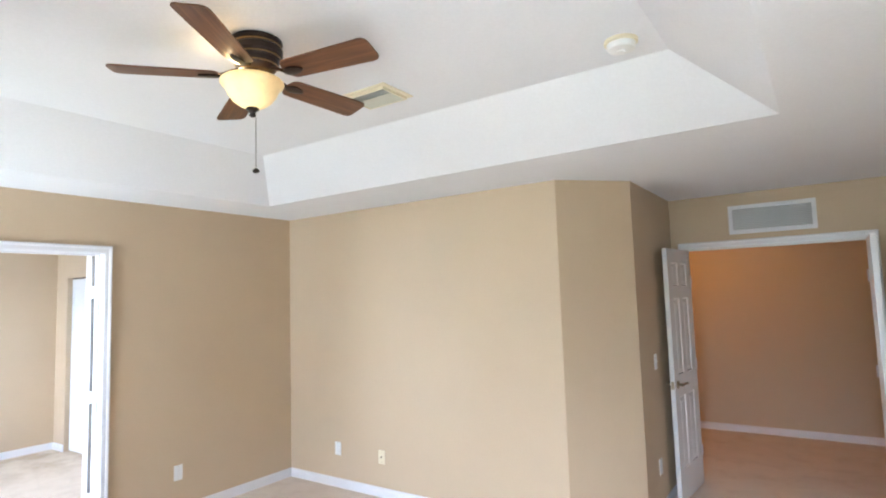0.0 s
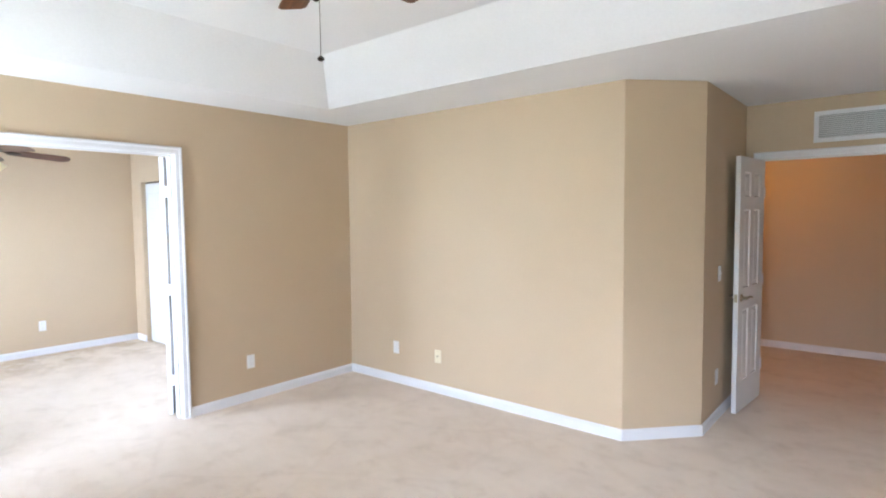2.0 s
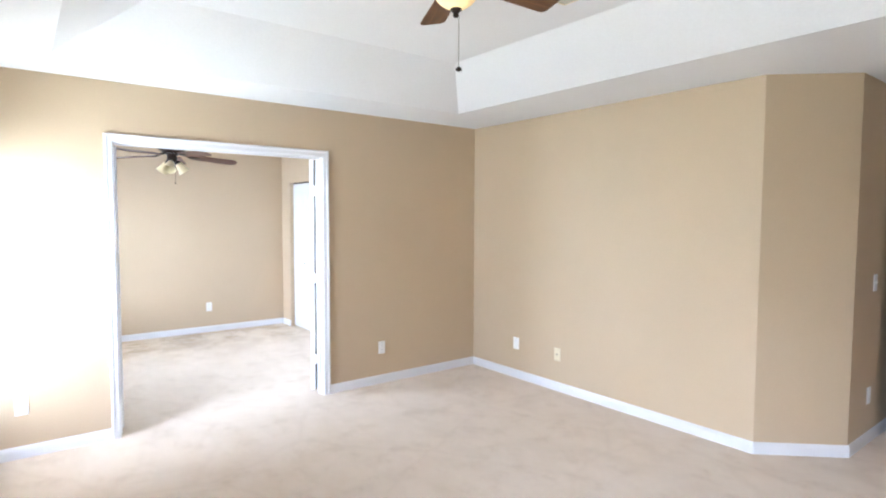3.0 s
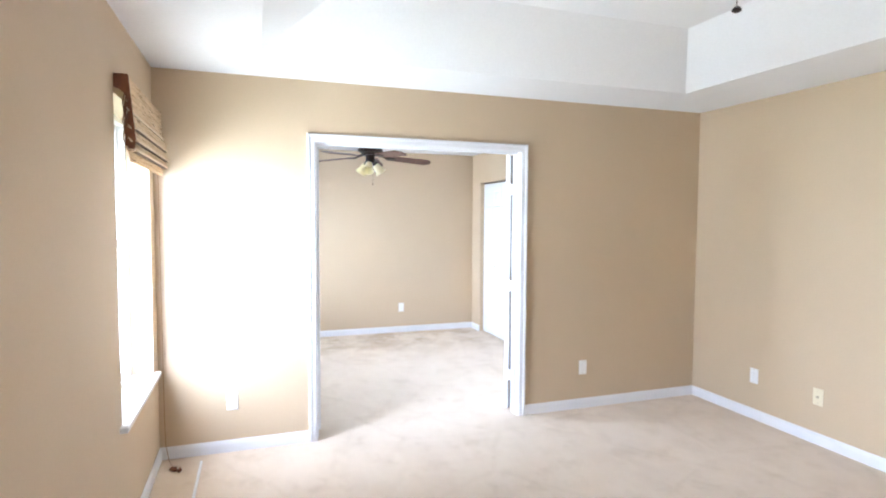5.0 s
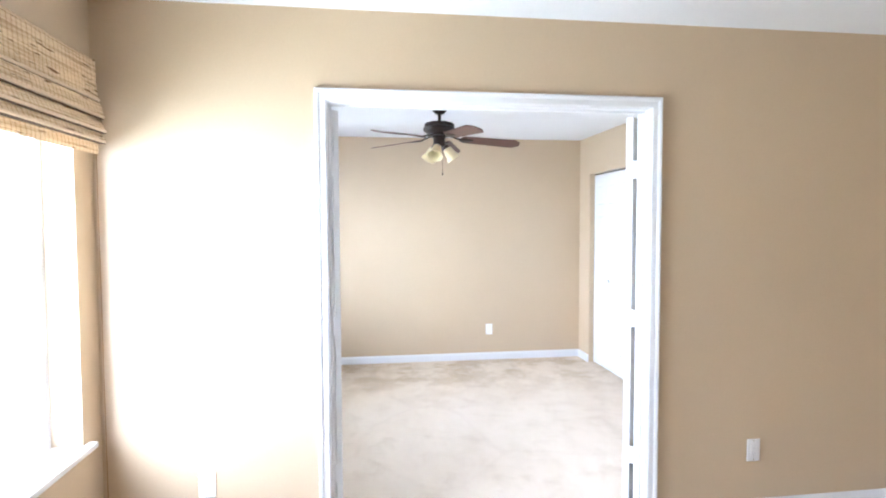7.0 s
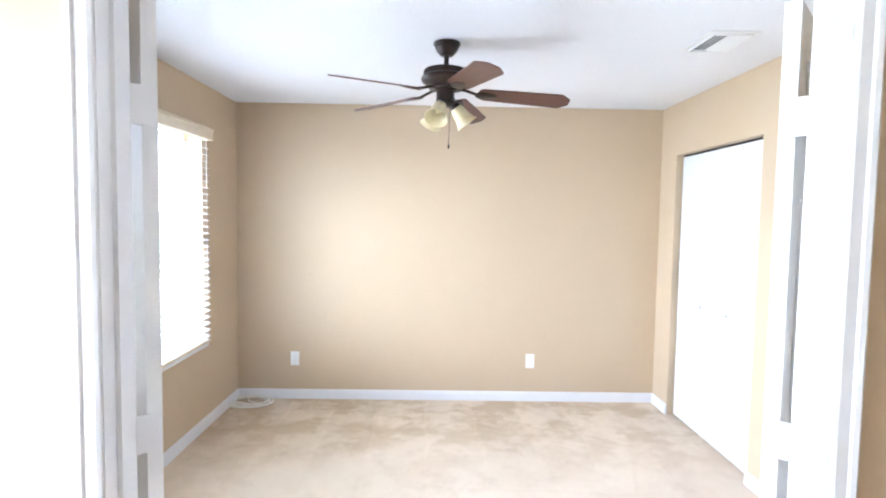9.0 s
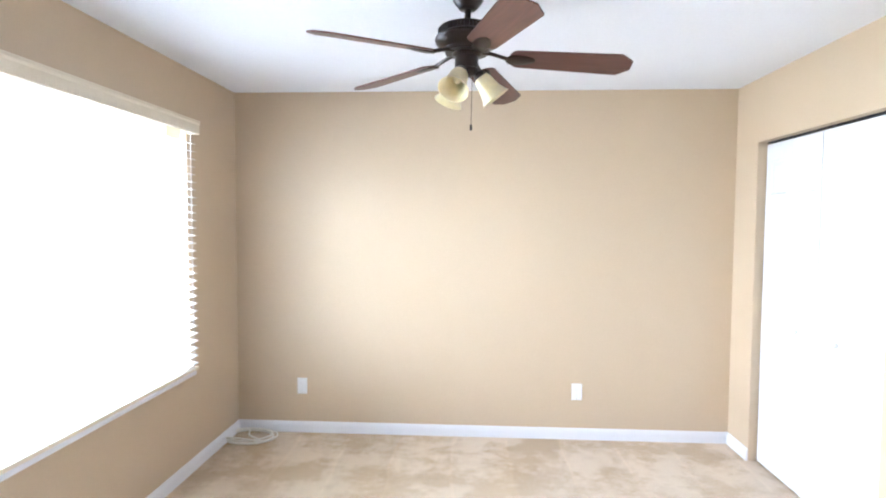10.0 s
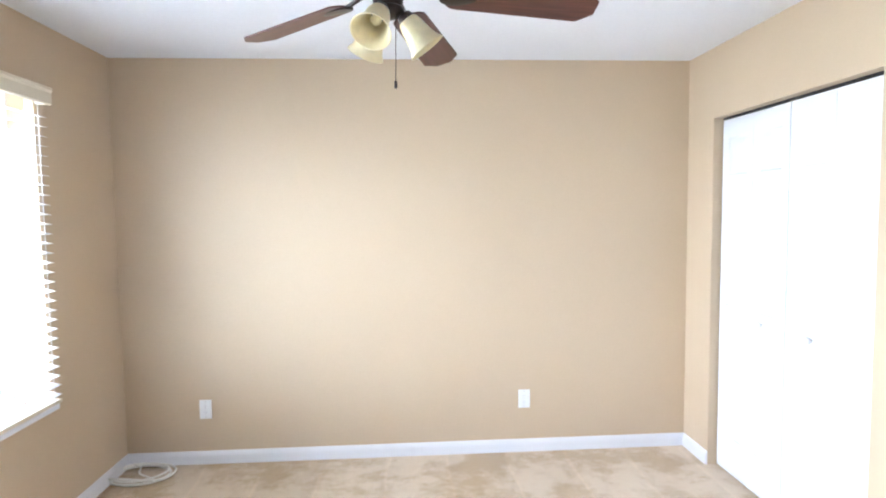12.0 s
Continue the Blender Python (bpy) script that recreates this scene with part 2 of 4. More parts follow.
def glow_from_bulb(m, place, strength):
    """The glass glows most where the bulb stands behind it."""
    nt = m.node_tree
    d = nt.nodes.new("ShaderNodeVectorMath")
    d.operation = "DISTANCE"
    d.inputs[1].default_value = place
    nt.links.new(nt.nodes.new("ShaderNodeTexCoord").outputs["Object"], d.inputs[0])
    q = nt.nodes.new("ShaderNodeMapRange")
    q.interpolation_type = "SMOOTHSTEP"
    q.inputs["From Min"].default_value, q.inputs["From Max"].default_value = 0.03, 0.17
    q.inputs["To Min"].default_value, q.inputs["To Max"].default_value = strength, strength * 0.2
    nt.links.new(d.outputs["Value"], q.inputs["Value"])
    nt.links.new(q.outputs[0], nt.nodes["Principled BSDF"].inputs["Emission Strength"])


glow_from_bulb(ALABASTER, (0.0, -0.08, -0.255), 0.16)
REED = woven_material()
LIT_LIP = mat("pale_lit_lip", (0.72, 0.58, 0.42), 0.6, vary=0.15, scale=20, fine=0.1, stretch=(0.2, 1, 1))
EDGE = mat("brown_edge_tape", (0.17, 0.062, 0.028), 0.7, vary=0.3, scale=30, fine=0.15, bump=0.3, bump_scale=400)
# thread colour, dark enough to hold the shade under each fold
SEAM_SHADE = mat("dark_seam_and_fold_shade", (0.10, 0.06, 0.035), 0.8, vary=0.2, scale=30)
CORD = mat("shade_cord", (0.36, 0.22, 0.12), 0.8, vary=0.1)
CABLE = mat("white_cable_jacket", (0.82, 0.79, 0.72), 0.45, vary=0.04)
GRASS = mat("lawn", (0.09, 0.16, 0.04), 0.9, vary=0.35, scale=0.6, fine=0.3, fine_scale=40, bump=0.5, bump_scale=60)
STUCCO = mat("cream_stucco", (0.6, 0.55, 0.45), 0.85, vary=0.08, scale=2, bump=0.4, bump_scale=60)
LIT_DOME = frosted("lit_dome_glass", (0.85, 0.7, 0.45), emit=0.8, warm=(1, 0.6, 0.25))
GLASS = glass_material()

# ---------------------------------------------------------------- mesh helpers


def finish(name, bm, material, smooth=False):
    bmesh.ops.recalc_face_normals(bm, faces=bm.faces)
    me = bpy.data.meshes.new(name)
    bm.to_mesh(me)
    bm.free()
    me.materials.append(material)
    if smooth:
        me.polygons.foreach_set("use_smooth", [True] * len(me.polygons))
        me.set_sharp_from_angle(angle=radians(40))
    return me


def part(name, bm, material, parent, label="", smooth=False, m=None):
    ob = new(name, finish(name, bm, material, smooth))
    ob.parent = parent
    if m is not None:
        ob.matrix_basis = m
    if label:
        ob["label"] = label
    return ob


def thing(name, m, label, category, group="", kind=""):
    ob = new(name)
    ob.empty_display_size = 0.1
    ob.matrix_basis = m
    return tagged(ob, label, category, group, kind)


def setting(name, bm, material, label, category, smooth=False):
    return tagged(new(name, finish(name, bm, material, smooth)), label, category, kind="structure")


def box(bm, x0, x1, y0, y1, z0, z1, bevel=0.0):
    r = bmesh.ops.create_cube(bm, size=1, matrix=Matrix.Translation(((x0 + x1) / 2, (y0 + y1) / 2, (z0 + z1) / 2)) @ Matrix.Diagonal((x1 - x0, y1 - y0, z1 - z0, 1)))
    if bevel:
        edges = list({e for v in r["verts"] for e in v.link_edges})
        bmesh.ops.bevel(bm, geom=edges, offset=bevel, segments=2, profile=0.5, affect="EDGES")
    return bm


def boxed(x0, x1, y0, y1, z0, z1, bevel=0.0):
    return box(bmesh.new(), x0, x1, y0, y1, z0, z1, bevel)


def lathe(bm, profile, seg=40, m=Matrix()):
    """Turn (radius, z) pairs about z; a radius of 0 closes to a point."""
    rings = []
    for r, z in profile:
        if r < 1e-6:
            rings.append([bm.verts.new(m @ Vector((0, 0, z)))])
        else:
            rings.append([bm.verts.new(m @ Vector((r * math.cos(2 * math.pi * k / seg), r * math.sin(2 * math.pi * k / seg), z))) for k in range(seg)])
    for a, c in zip(rings, rings[1:]):
        for k in range(seg):
            j = (k + 1) % seg
            if len(a) == 1 and len(c) == 1:
                continue
            if len(a) == 1:
                bm.faces.new((a[0], c[k], c[j]))
            elif len(c) == 1:
                bm.faces.new((a[k], a[j], c[0]))
            else:
                bm.faces.new((a[k], a[j], c[j], c[k]))
    return bm


def turned(profile, seg=40, m=Matrix()):
    return lathe(bmesh.new(), profile, seg, m)


def tube(bm, points, radius, seg=8):
    """A round tube along points."""
    pts = [Vector(p) for p in points]
    rings = []
    up = Vector((0.13, 0.21, 0.97))
    for n, p in enumerate(pts):
        d = (pts[min(n + 1, len(pts) - 1)] - pts[max(n - 1, 0)]).normalized()
        a = d.cross(up).normalized() if abs(d.dot(up)) < 0.98 else d.cross(Vector((1, 0, 0))).normalized()
        c = d.cross(a)
        rings.append([bm.verts.new(p + radius * (math.cos(2 * math.pi * k / seg) * a + math.sin(2 * math.pi * k / seg) * c)) for k in range(seg)])
    for r0, r1 in zip(rings, rings[1:]):
        for k in range(seg):
            bm.faces.new((r0[k], r0[(k + 1) % seg], r1[(k + 1) % seg], r1[k]))
    bm.faces.new(rings[0])
    bm.faces.new(rings[-1][::-1])
    return bm


def slab(us, vs, holes, place, w0, w1):
    """A plate over a grid of u and v with holes (u0, u1, v0, v1); place(u, v, w) gives the point."""
    us, vs = list(us), list(vs)
    for h in holes:
        us += h[:2]
        vs += h[2:]
    us, vs = sorted(set(us)), sorted(set(vs))
    bm = bmesh.new()
    made = {}

    def vert(i, j, w):
        key = (i, j, w)
        if key not in made:
            made[key] = bm.verts.new(place(us[i], vs[j], w))
        return made[key]

    def solid(i, j):
        if not (0 <= i < len(us) - 1 and 0 <= j < len(vs) - 1):
            return False
        u, v = (us[i] + us[i + 1]) / 2, (vs[j] + vs[j + 1]) / 2
        return not any(h[0] < u < h[1] and h[2] < v < h[3] for h in holes)

    for i in range(len(us) - 1):
        for j in range(len(vs) - 1):
            if not solid(i, j):
                continue
            for w in (w0, w1):
                bm.faces.new([vert(*c, w) for c in ((i, j), (i + 1, j), (i + 1, j + 1), (i, j + 1))])
            for a, c, ni, nj in (((i, j), (i + 1, j), i, j - 1), ((i, j + 1), (i + 1, j + 1), i, j + 1), ((i, j), (i, j + 1), i - 1, j), ((i + 1, j), (i + 1, j + 1), i + 1, j)):
                if not solid(ni, nj):
                    bm.faces.new((vert(*a, w0), vert(*c, w0), vert(*c, w1), vert(*a, w1)))
    return bm


def wall_along_x(name, x0, x1, y0, y1, holes=(), z1=2.415, label="tan painted drywall wall"):
    return setting(name, slab((x0, x1), (0, z1), holes, lambda u, v, w: (u, w, v), y0, y1), WALL, label, "wall")


def wall_along_y(name, y0, y1, x0, x1, holes=(), z1=2.415, label="tan painted drywall wall"):
    return setting(name, slab((y0, y1), (0, z1), holes, lambda u, v, w: (w, u, v), x0, x1), WALL, label, "wall")


def prism(points, z0, z1):
    bm = bmesh.new()
    a = [bm.verts.new((x, y, z0)) for x, y in points]
    c = [bm.verts.new((x, y, z1)) for x, y in points]
    bm.faces.new(a[::-1])
    bm.faces.new(c)
    for k in range(len(points)):
        j = (k + 1) % len(points)
        bm.faces.new((a[k], a[j], c[j], c[k]))
    return bm


# ---------------------------------------------------------------- structure
X_DOOR, X_STUDY, X_BACK = -3.88, -4.0, -7.26
Y_WIN, Y_WIN2, Y_NORTH, Y_CLOSET, Y_HALL = -0.63, -0.57, 3.62, 2.88, 5.26
X_EAST, X_WING, HALL_BACK, H, HS = 1.0, -0.66, 7.3, 2.465, 2.415
W1 = (-3.72, -2.85, 0.60, 2.10)
W2 = (-6.59, -4.78, 0.618, 2.08)
W3 = (-0.03, 0.83, 0.60, 2.10)
DY0, DY1, DTOP = 0.358, 1.897, 2.055
HX0, HX1, HTOP = -0.54, 0.765, 2.01

ground = setting("ground", boxed(-400, 400, -400, 400, -0.45, -0.2), GRASS, "mown green lawn around the house", "lawn")
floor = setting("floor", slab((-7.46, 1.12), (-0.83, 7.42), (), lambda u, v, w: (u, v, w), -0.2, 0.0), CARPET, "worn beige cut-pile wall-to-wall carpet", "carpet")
hall_floor = setting("floor_hall", slab((1.12, 2.32), (5.26, 7.42), (), lambda u, v, w: (u, v, w), -0.2, 0.0), CARPET, "worn beige cut-pile carpet in the hall", "carpet")

wall_along_y("wall_between_rooms", -0.83, Y_NORTH, X_STUDY, X_DOOR, [(DY0 - 0.02, DY1 + 0.02, -1, DTOP + 0.02)], z1=H)
wall_along_x("wall_window_bedroom", X_DOOR, X_EAST, Y_WIN - 0.2, Y_WIN, [W1, W3], z1=H)
wall_along_x("wall_window_study", X_BACK, X_STUDY, Y_WIN2 - 0.2, Y_WIN2, [W2])
wall_along_y("wall_study_back", Y_WIN2 - 0.2, Y_NORTH + 0.12, X_BACK - 0.2, X_BACK)
wall_along_x("wall_closet", X_BACK, X_STUDY, Y_CLOSET, Y_CLOSET + 0.12, [(-6.977, -5.85, -1, 2.02), (-5.52, -4.72, -1, 2.05)])
wall_along_x("wall_north", X_BACK, -1.06, Y_NORTH, Y_NORTH + 0.12, z1=H)
setting("wall_corner", prism([(-1.06, 3.62), (X_WING, 4.05), (X_WING, 5.26), (X_WING - 0.12, 5.26), (X_WING - 0.12, 4.10), (-1.06, 3.74)], 0, H), WALL, "tan painted chamfered corner wall", "wall")
wall_along_x("wall_hall_doors", -2.6, 2.2, Y_HALL, Y_HALL + 0.12, [(HX0 - 0.02, HX1 + 0.02, -1, HTOP + 0.02)], z1=H)
wall_along_y("wall_east", Y_WIN - 0.2, Y_HALL, X_EAST, X_EAST + 0.12, z1=H)
wall_along_x("wall_hall_back", -2.6, 2.2, HALL_BACK, HALL_BACK + 0.12, z1=H)
wall_along_y("wall_hall_west", Y_HALL, HALL_BACK + 0.12, -2.72, -2.6, z1=H)
wall_along_y("wall_hall_east", Y_HALL, HALL_BACK + 0.12, 2.2, 2.32, z1=H)

TX0, TX1, TY0, TY1, TZ = -3.325, 0.35, 0.0, 2.945, 2.73
setting("ceiling_bedroom", slab((-3.94, 1.12), (-0.83, 5.32), [(TX0, TX1, TY0, TY1)], lambda u, v, w: (u, v, w), H, H + 0.06), CEIL, "white textured ceiling soffit round the tray", "ceiling")
setting("ceiling_study", slab((-7.46, -3.94), (-0.83, 3.74), (), lambda u, v, w: (u, v, w), HS, HS + 0.03), CEIL, "white textured flat ceiling", "ceiling")
setting("ceiling_hall", slab((-2.72, 2.32), (5.32, 7.42), (), lambda u, v, w: (u, v, w), H, H + 0.06), CEIL, "white flat hall ceiling", "ceiling")


def tray():
    bm = bmesh.new()

    def ring(west, east, south, north, z):
        return [bm.verts.new(p) for p in ((TX0 + west, TY0 + south, z), (TX1 - east, TY0 + south, z), (TX1 - east, TY1 - north, z), (TX0 + west, TY1 - north, z))]

    a, c = ring(0, 0, 0, 0, H), ring(0.48, 0.38, 0.43, 0.43, TZ)
    d, e = ring(0, 0, 0, 0, H + 0.06), ring(0.44, 0.34, 0.39, 0.39, TZ + 0.06)
    for r0, r1 in ((a, c), (d, e), (a, d)):
        for k in range(4):
            bm.faces.new((r0[k], r0[(k + 1) % 4], r1[(k + 1) % 4], r1[k]))
    bm.faces.new(c)
    bm.faces.new(e)
    return bm


setting("ceiling_tray", tray(), CEIL, "white sloped tray ceiling recess", "ceiling")


def baseboard(p, q, side):
    """Along the floor from p to q; side: the way from the wall into the room."""
    p, q, s = Vector((*p, 0)), Vector((*q, 0)), Vector((*side, 0)).normalized()
    prof = [(0.0, 0.0), (0.013, 0.0), (0.013, 0.053), (0.010, 0.065), (0.0055, 0.073), (0.004, 0.079), (0.0, 0.079)]
    bm = bmesh.new()
    ends = [[bm.verts.new(e + s * d + Vector((0, 0, z))) for d, z in prof] for e in (p, q)]
    for k in range(len(prof)):
        j = (k + 1) % len(prof)
        bm.faces.new((ends[0][k], ends[0][j], ends[1][j], ends[1][k]))
    bm.faces.new(ends[0])
    bm.faces.new(ends[1][::-1])
    return setting("baseboard", bm, TRIM, "white painted wooden baseboard", "baseboard")


CW = 0.058
baseboard((X_DOOR, Y_WIN), (X_DOOR, DY0 - CW), (1, 0))
baseboard((X_DOOR, DY1 + CW), (X_DOOR, Y_NORTH), (1, 0))
baseboard((X_DOOR + 0.013, Y_WIN), (X_EAST - 0.013, Y_WIN), (0, 1))
baseboard((X_DOOR + 0.013, Y_NORTH), (-1.06 + 0.004, Y_NORTH), (0, -1))
baseboard((-1.06, Y_NORTH), (X_WING, 4.05), (1, -0.93))
baseboard((X_WING, 4.05 - 0.004), (X_WING, Y_HALL), (1, 0))
baseboard((X_EAST, Y_WIN), (X_EAST, Y_HALL), (-1, 0))
baseboard((HX1 + CW, Y_HALL), (X_EAST - 0.013, Y_HALL), (0, -1))
baseboard((X_BACK, Y_WIN2), (X_BACK, Y_CLOSET), (1, 0))
baseboard((X_BACK + 0.013, Y_WIN2), (X_STUDY - 0.013, Y_WIN2), (0, 1))
baseboard((X_BACK + 0.013, Y_CLOSET), (-6.977, Y_CLOSET), (0, -1))
baseboard((-5.85, Y_CLOSET), (-5.52, Y_CLOSET), (0, -1))
baseboard((-4.72, Y_CLOSET), (X_STUDY - 0.013, Y_CLOSET), (0, -1))
baseboard((X_STUDY, Y_WIN2), (X_STUDY, DY0 - 0.03), (-1, 0))
baseboard((X_STUDY, DY1 + 0.03), (X_STUDY, Y_CLOSET), (-1, 0))
baseboard((-2.6, HALL_BACK), (2.2, HALL_BACK), (0, -1))


def casing(name, u0, u1, top, width, place, label):
    """A moulded casing round an opening; place(u, d, z), d: metres proud of the wall."""
    prof = [(0.004, 0.0), (0.004, 0.009), (0.012, 0.013), (width * 0.62, 0.014), (width * 0.70, 0.019), (width - 0.006, 0.021), (width, 0.017), (width, 0.0)]
    bm = bmesh.new()
    rows = [[bm.verts.new(place(*c)) for c in ((u0 - w, d, 0), (u0 - w, d, top + w), (u1 + w, d, top + w), (u1 + w, d, 0))] for w, d in prof]
    for r0, r1 in zip(rows, rows[1:]):
        for k in range(3):
            bm.faces.new((r0[k], r0[k + 1], r1[k + 1], r1[k]))
    bm.faces.new([r[0] for r in rows])
    bm.faces.new([r[3] for r in rows])
    return setting(name, bm, TRIM, label, "door casing")


def lining(name, u0, u1, top, d0, d1, place, stop):
    """Jamb boards and their stop in an opening from depth d0 to d1."""
    bm = bmesh.new()
    for a, c, z0, z1 in ((u0 - 0.02, u0, 0, top), (u1, u1 + 0.02, 0, top), (u0 - 0.02, u1 + 0.02, top, top + 0.02)):
        box(bm, a, c, d0, d1, z0, z1)
    for a, c, z0, z1 in ((u0, u0 + 0.011, 0, top - 0.011), (u1 - 0.011, u1, 0, top - 0.011), (u0, u1, top - 0.011, top)):
        box(bm, a, c, stop, stop + 0.034, z0, z1)
    for v in bm.verts:
        v.co = place(*v.co)
    return setting(name, bm, TRIM, "white painted door jamb lining", "door jamb")


casing("trim_study_opening", DY0, DY1, DTOP, CW, lambda u, d, z: (X_DOOR + d, u, z), "white moulded casing round the study opening")
lining("jamb_study_opening", DY0, DY1, DTOP, -0.122, 0.002, lambda u, d, z: (X_DOOR + d, u, z), -0.078)
casing("trim_hall_opening", HX0, HX1, HTOP, CW, lambda u, d, z: (u, Y_HALL - d, z), "white moulded casing round the hall opening")
lining("jamb_hall_opening", HX0, HX1, HTOP, -0.122, 0.002, lambda u, d, z: (u, Y_HALL - d, z), -0.08)

# ---------------------------------------------------------------- windows


def window(name, w, y_in, mullion, label, horn=0.055):
    """A white vinyl hung window set in the wall's outer half, with stool and glass."""
    x0, x1, z0, z1 = w
    top = thing(name, pose(x0, y_in, z0), label, "window", kind="structure")
    W, HH, f = x1 - x0, z1 - z0, 0.03
    d0, d1 = -0.19, -0.12
    part("window_frame", slab((0, W), (0.0, HH), [(f, W - f, f, HH - f)], lambda u, v, d: (u, d, v), d0, d1), VINYL, top)
    cuts = [f] + ([W / 2 - 0.03, W / 2 + 0.03] if mullion else []) + [W - f]
    if mullion:
        part("mullion", boxed(W / 2 - 0.03, W / 2 + 0.03, d0, d1, f, HH - f, 0.003), VINYL, top)
    for a, c in zip(cuts[::2], cuts[1::2]):
        mid = HH * 0.535
        part("sash", slab((a, c), (f, mid + 0.02), [(a + 0.035, c - 0.035, f + 0.04, mid - 0.02)], lambda u, v, d: (u, d, v), -0.155, -0.128), VINYL, top, "lower sash")
        part("sash", slab((a, c), (mid - 0.02, HH - f), [(a + 0.03, c - 0.03, mid + 0.02, HH - f - 0.03)], lambda u, v, d: (u, d, v), -0.185, -0.158), VINYL, top, "upper sash")
        part("sash_lock", boxed((a + c) / 2 - 0.03, (a + c) / 2 + 0.03, -0.15, -0.126, mid + 0.0205, mid + 0.034, 0.003), VINYL, top)
        for zz0, zz1, yy in ((f + 0.036, mid - 0.016, -0.142), (mid + 0.016, HH - f - 0.026, -0.172)):
            g = part("pane", boxed(a + 0.03, c - 0.03, yy - 0.002, yy + 0.002, zz0, zz1), GLASS, top, "clear glass pane")
            g.visible_shadow = False
    part("window_sill", boxed(-horn, W + horn, -0.118, 0.035, -0.024, 0.002, 0.005), TRIM, top, "white painted projecting sill")
    return top


window("window_1", W1, Y_WIN, False, "white single-hung window in a drywall reveal")
window("window_2", W2, Y_WIN2, False, "wide white window behind a horizontal blind", 0.012)
window("window_3", W3, Y_WIN, False, "white single-hung window in the bedroom wall")

# ---------------------------------------------------------------- doors


def panel_leaf(w, h, t, panels, relief=1.0):
    """A moulded panel door leaf from (0, 0, 0) to (w, t, h) with sunk, raised-field panels on both faces."""
    us, vs = sorted({0, w, *(p[0] for p in panels), *(p[1] for p in panels)}), sorted({0, h, *(p[2] for p in panels), *(p[3] for p in panels)})
    bm = bmesh.new()
    made = {}

    def vert(u, y, v):
        key = (round(u, 5), round(y, 5), round(v, 5))
        if key not in made:
            made[key] = bm.verts.new((u, y, v))
        return made[key]

    for y, s in ((0.0, 1), (t, -1)):
        for i in range(len(us) - 1):
            for j in range(len(vs) - 1):
                u, v = (us[i] + us[i + 1]) / 2, (vs[j] + vs[j + 1]) / 2
                if any(p[0] < u < p[1] and p[2] < v < p[3] for p in panels):
                    continue
                bm.faces.new([vert(a, y, c) for a, c in ((us[i], vs[j]), (us[i + 1], vs[j]), (us[i + 1], vs[j + 1]), (us[i], vs[j + 1]))])
        for u0, u1, v0, v1 in panels:
            rings = [[(u0 + k, v0 + k), (u1 - k, v0 + k), (u1 - k, v1 - k), (u0 + k, v1 - k)] for k in (0, 0.008, 0.018, 0.042)]
            deep = [relief * d for d in (0, 0.009, 0.009, 0.003)]
            vr = [[vert(a, y + s * d, c) for a, c in r] for r, d in zip(rings, deep)]
            for r0, r1 in zip(vr, vr[1:]):
                for k in range(4):
                    bm.faces.new((r0[k], r0[(k + 1) % 4], r1[(k + 1) % 4], r1[k]))
            bm.faces.new(vr[-1])
    for i in range(len(us) - 1):
        for v in (0, h):
            bm.faces.new((vert(us[i], 0, v), vert(us[i + 1], 0, v), vert(us[i + 1], t, v), vert(us[i], t, v)))
    for j in range(len(vs) - 1):
        for u in (0, w):
            bm.faces.new((vert(u, 0, vs[j]), vert(u, 0, vs[j + 1]), vert(u, t, vs[j + 1]), vert(u, t, vs[j])))
    return bm


def six_panels(w, h):
    cols = ((0.105, w / 2 - 0.045), (w / 2 + 0.045, w - 0.105))
    rows = ((0.24, 0.80), (0.97, 1.58), (1.68, h - 0.115))
    return [(*c, *r) for c in cols for r in rows]


def hinge(parent, z, t, away, plates):
    """A painted butt hinge with three knuckles at the leaf's hinge edge (x = 0)."""
    bm = bmesh.new()
    box(bm, -0.0025, -0.0002, 0.004, t - 0.002, z - 0.045, z + 0.045)
    if plates and away > t / 2:
        box(bm, -0.011, -0.0025, t - 0.003, t + 0.026, z - 0.045, z + 0.045)
    elif plates:
        box(bm, -0.011, -0.0025, -0.026, 0.003, z - 0.045, z + 0.045)
    for k in range(5):
        lathe(bm, [(0, z - 0.045 + k * 0.018), (0.006, z - 0.045 + k * 0.018), (0.006, z - 0.0285 + k * 0.018), (0, z - 0.0285 + k * 0.018)], 12, Matrix.Translation((-0.004, away, 0)))
    for dz in (-0.03, 0.0, 0.03):
        lathe(bm, [(0, 0.0), (0.0035, 0.0), (0.003, 0.001), (0, 0.001)], 8, Matrix.Translation((-0.0026, t * 0.5 + (0.006 if dz else -0.006), z + dz)) @ pose(0, 0, 0, 0, -90, 0))
    return part("hinge", bm, TRIM, parent, "white painted butt hinge")


def lever(parent, x, z, y, out, toward):
    """A lever handle: rose, neck and a curved lever; out: the way off the face."""
    turn = pose(x, y, z, -90 * out, 0, 0)
    h = part("handle", turned([(0, 0), (0.031, 0), (0.031, 0.006), (0.026, 0.010), (0.012, 0.013), (0.011, 0.045), (0, 0.047)], 24, turn), NICKEL, parent, "satin nickel lever handle", True)
    pts = [(x + toward * s, y + out * (0.043 + 0.008 * math.sin(s * 20)), z + 0.006 * math.sin(s * 34)) for s in np.linspace(0, 0.105, 9)]
    part("lever", tube(bmesh.new(), pts, 0.0085, 10), NICKEL, h, "", True)
    return h


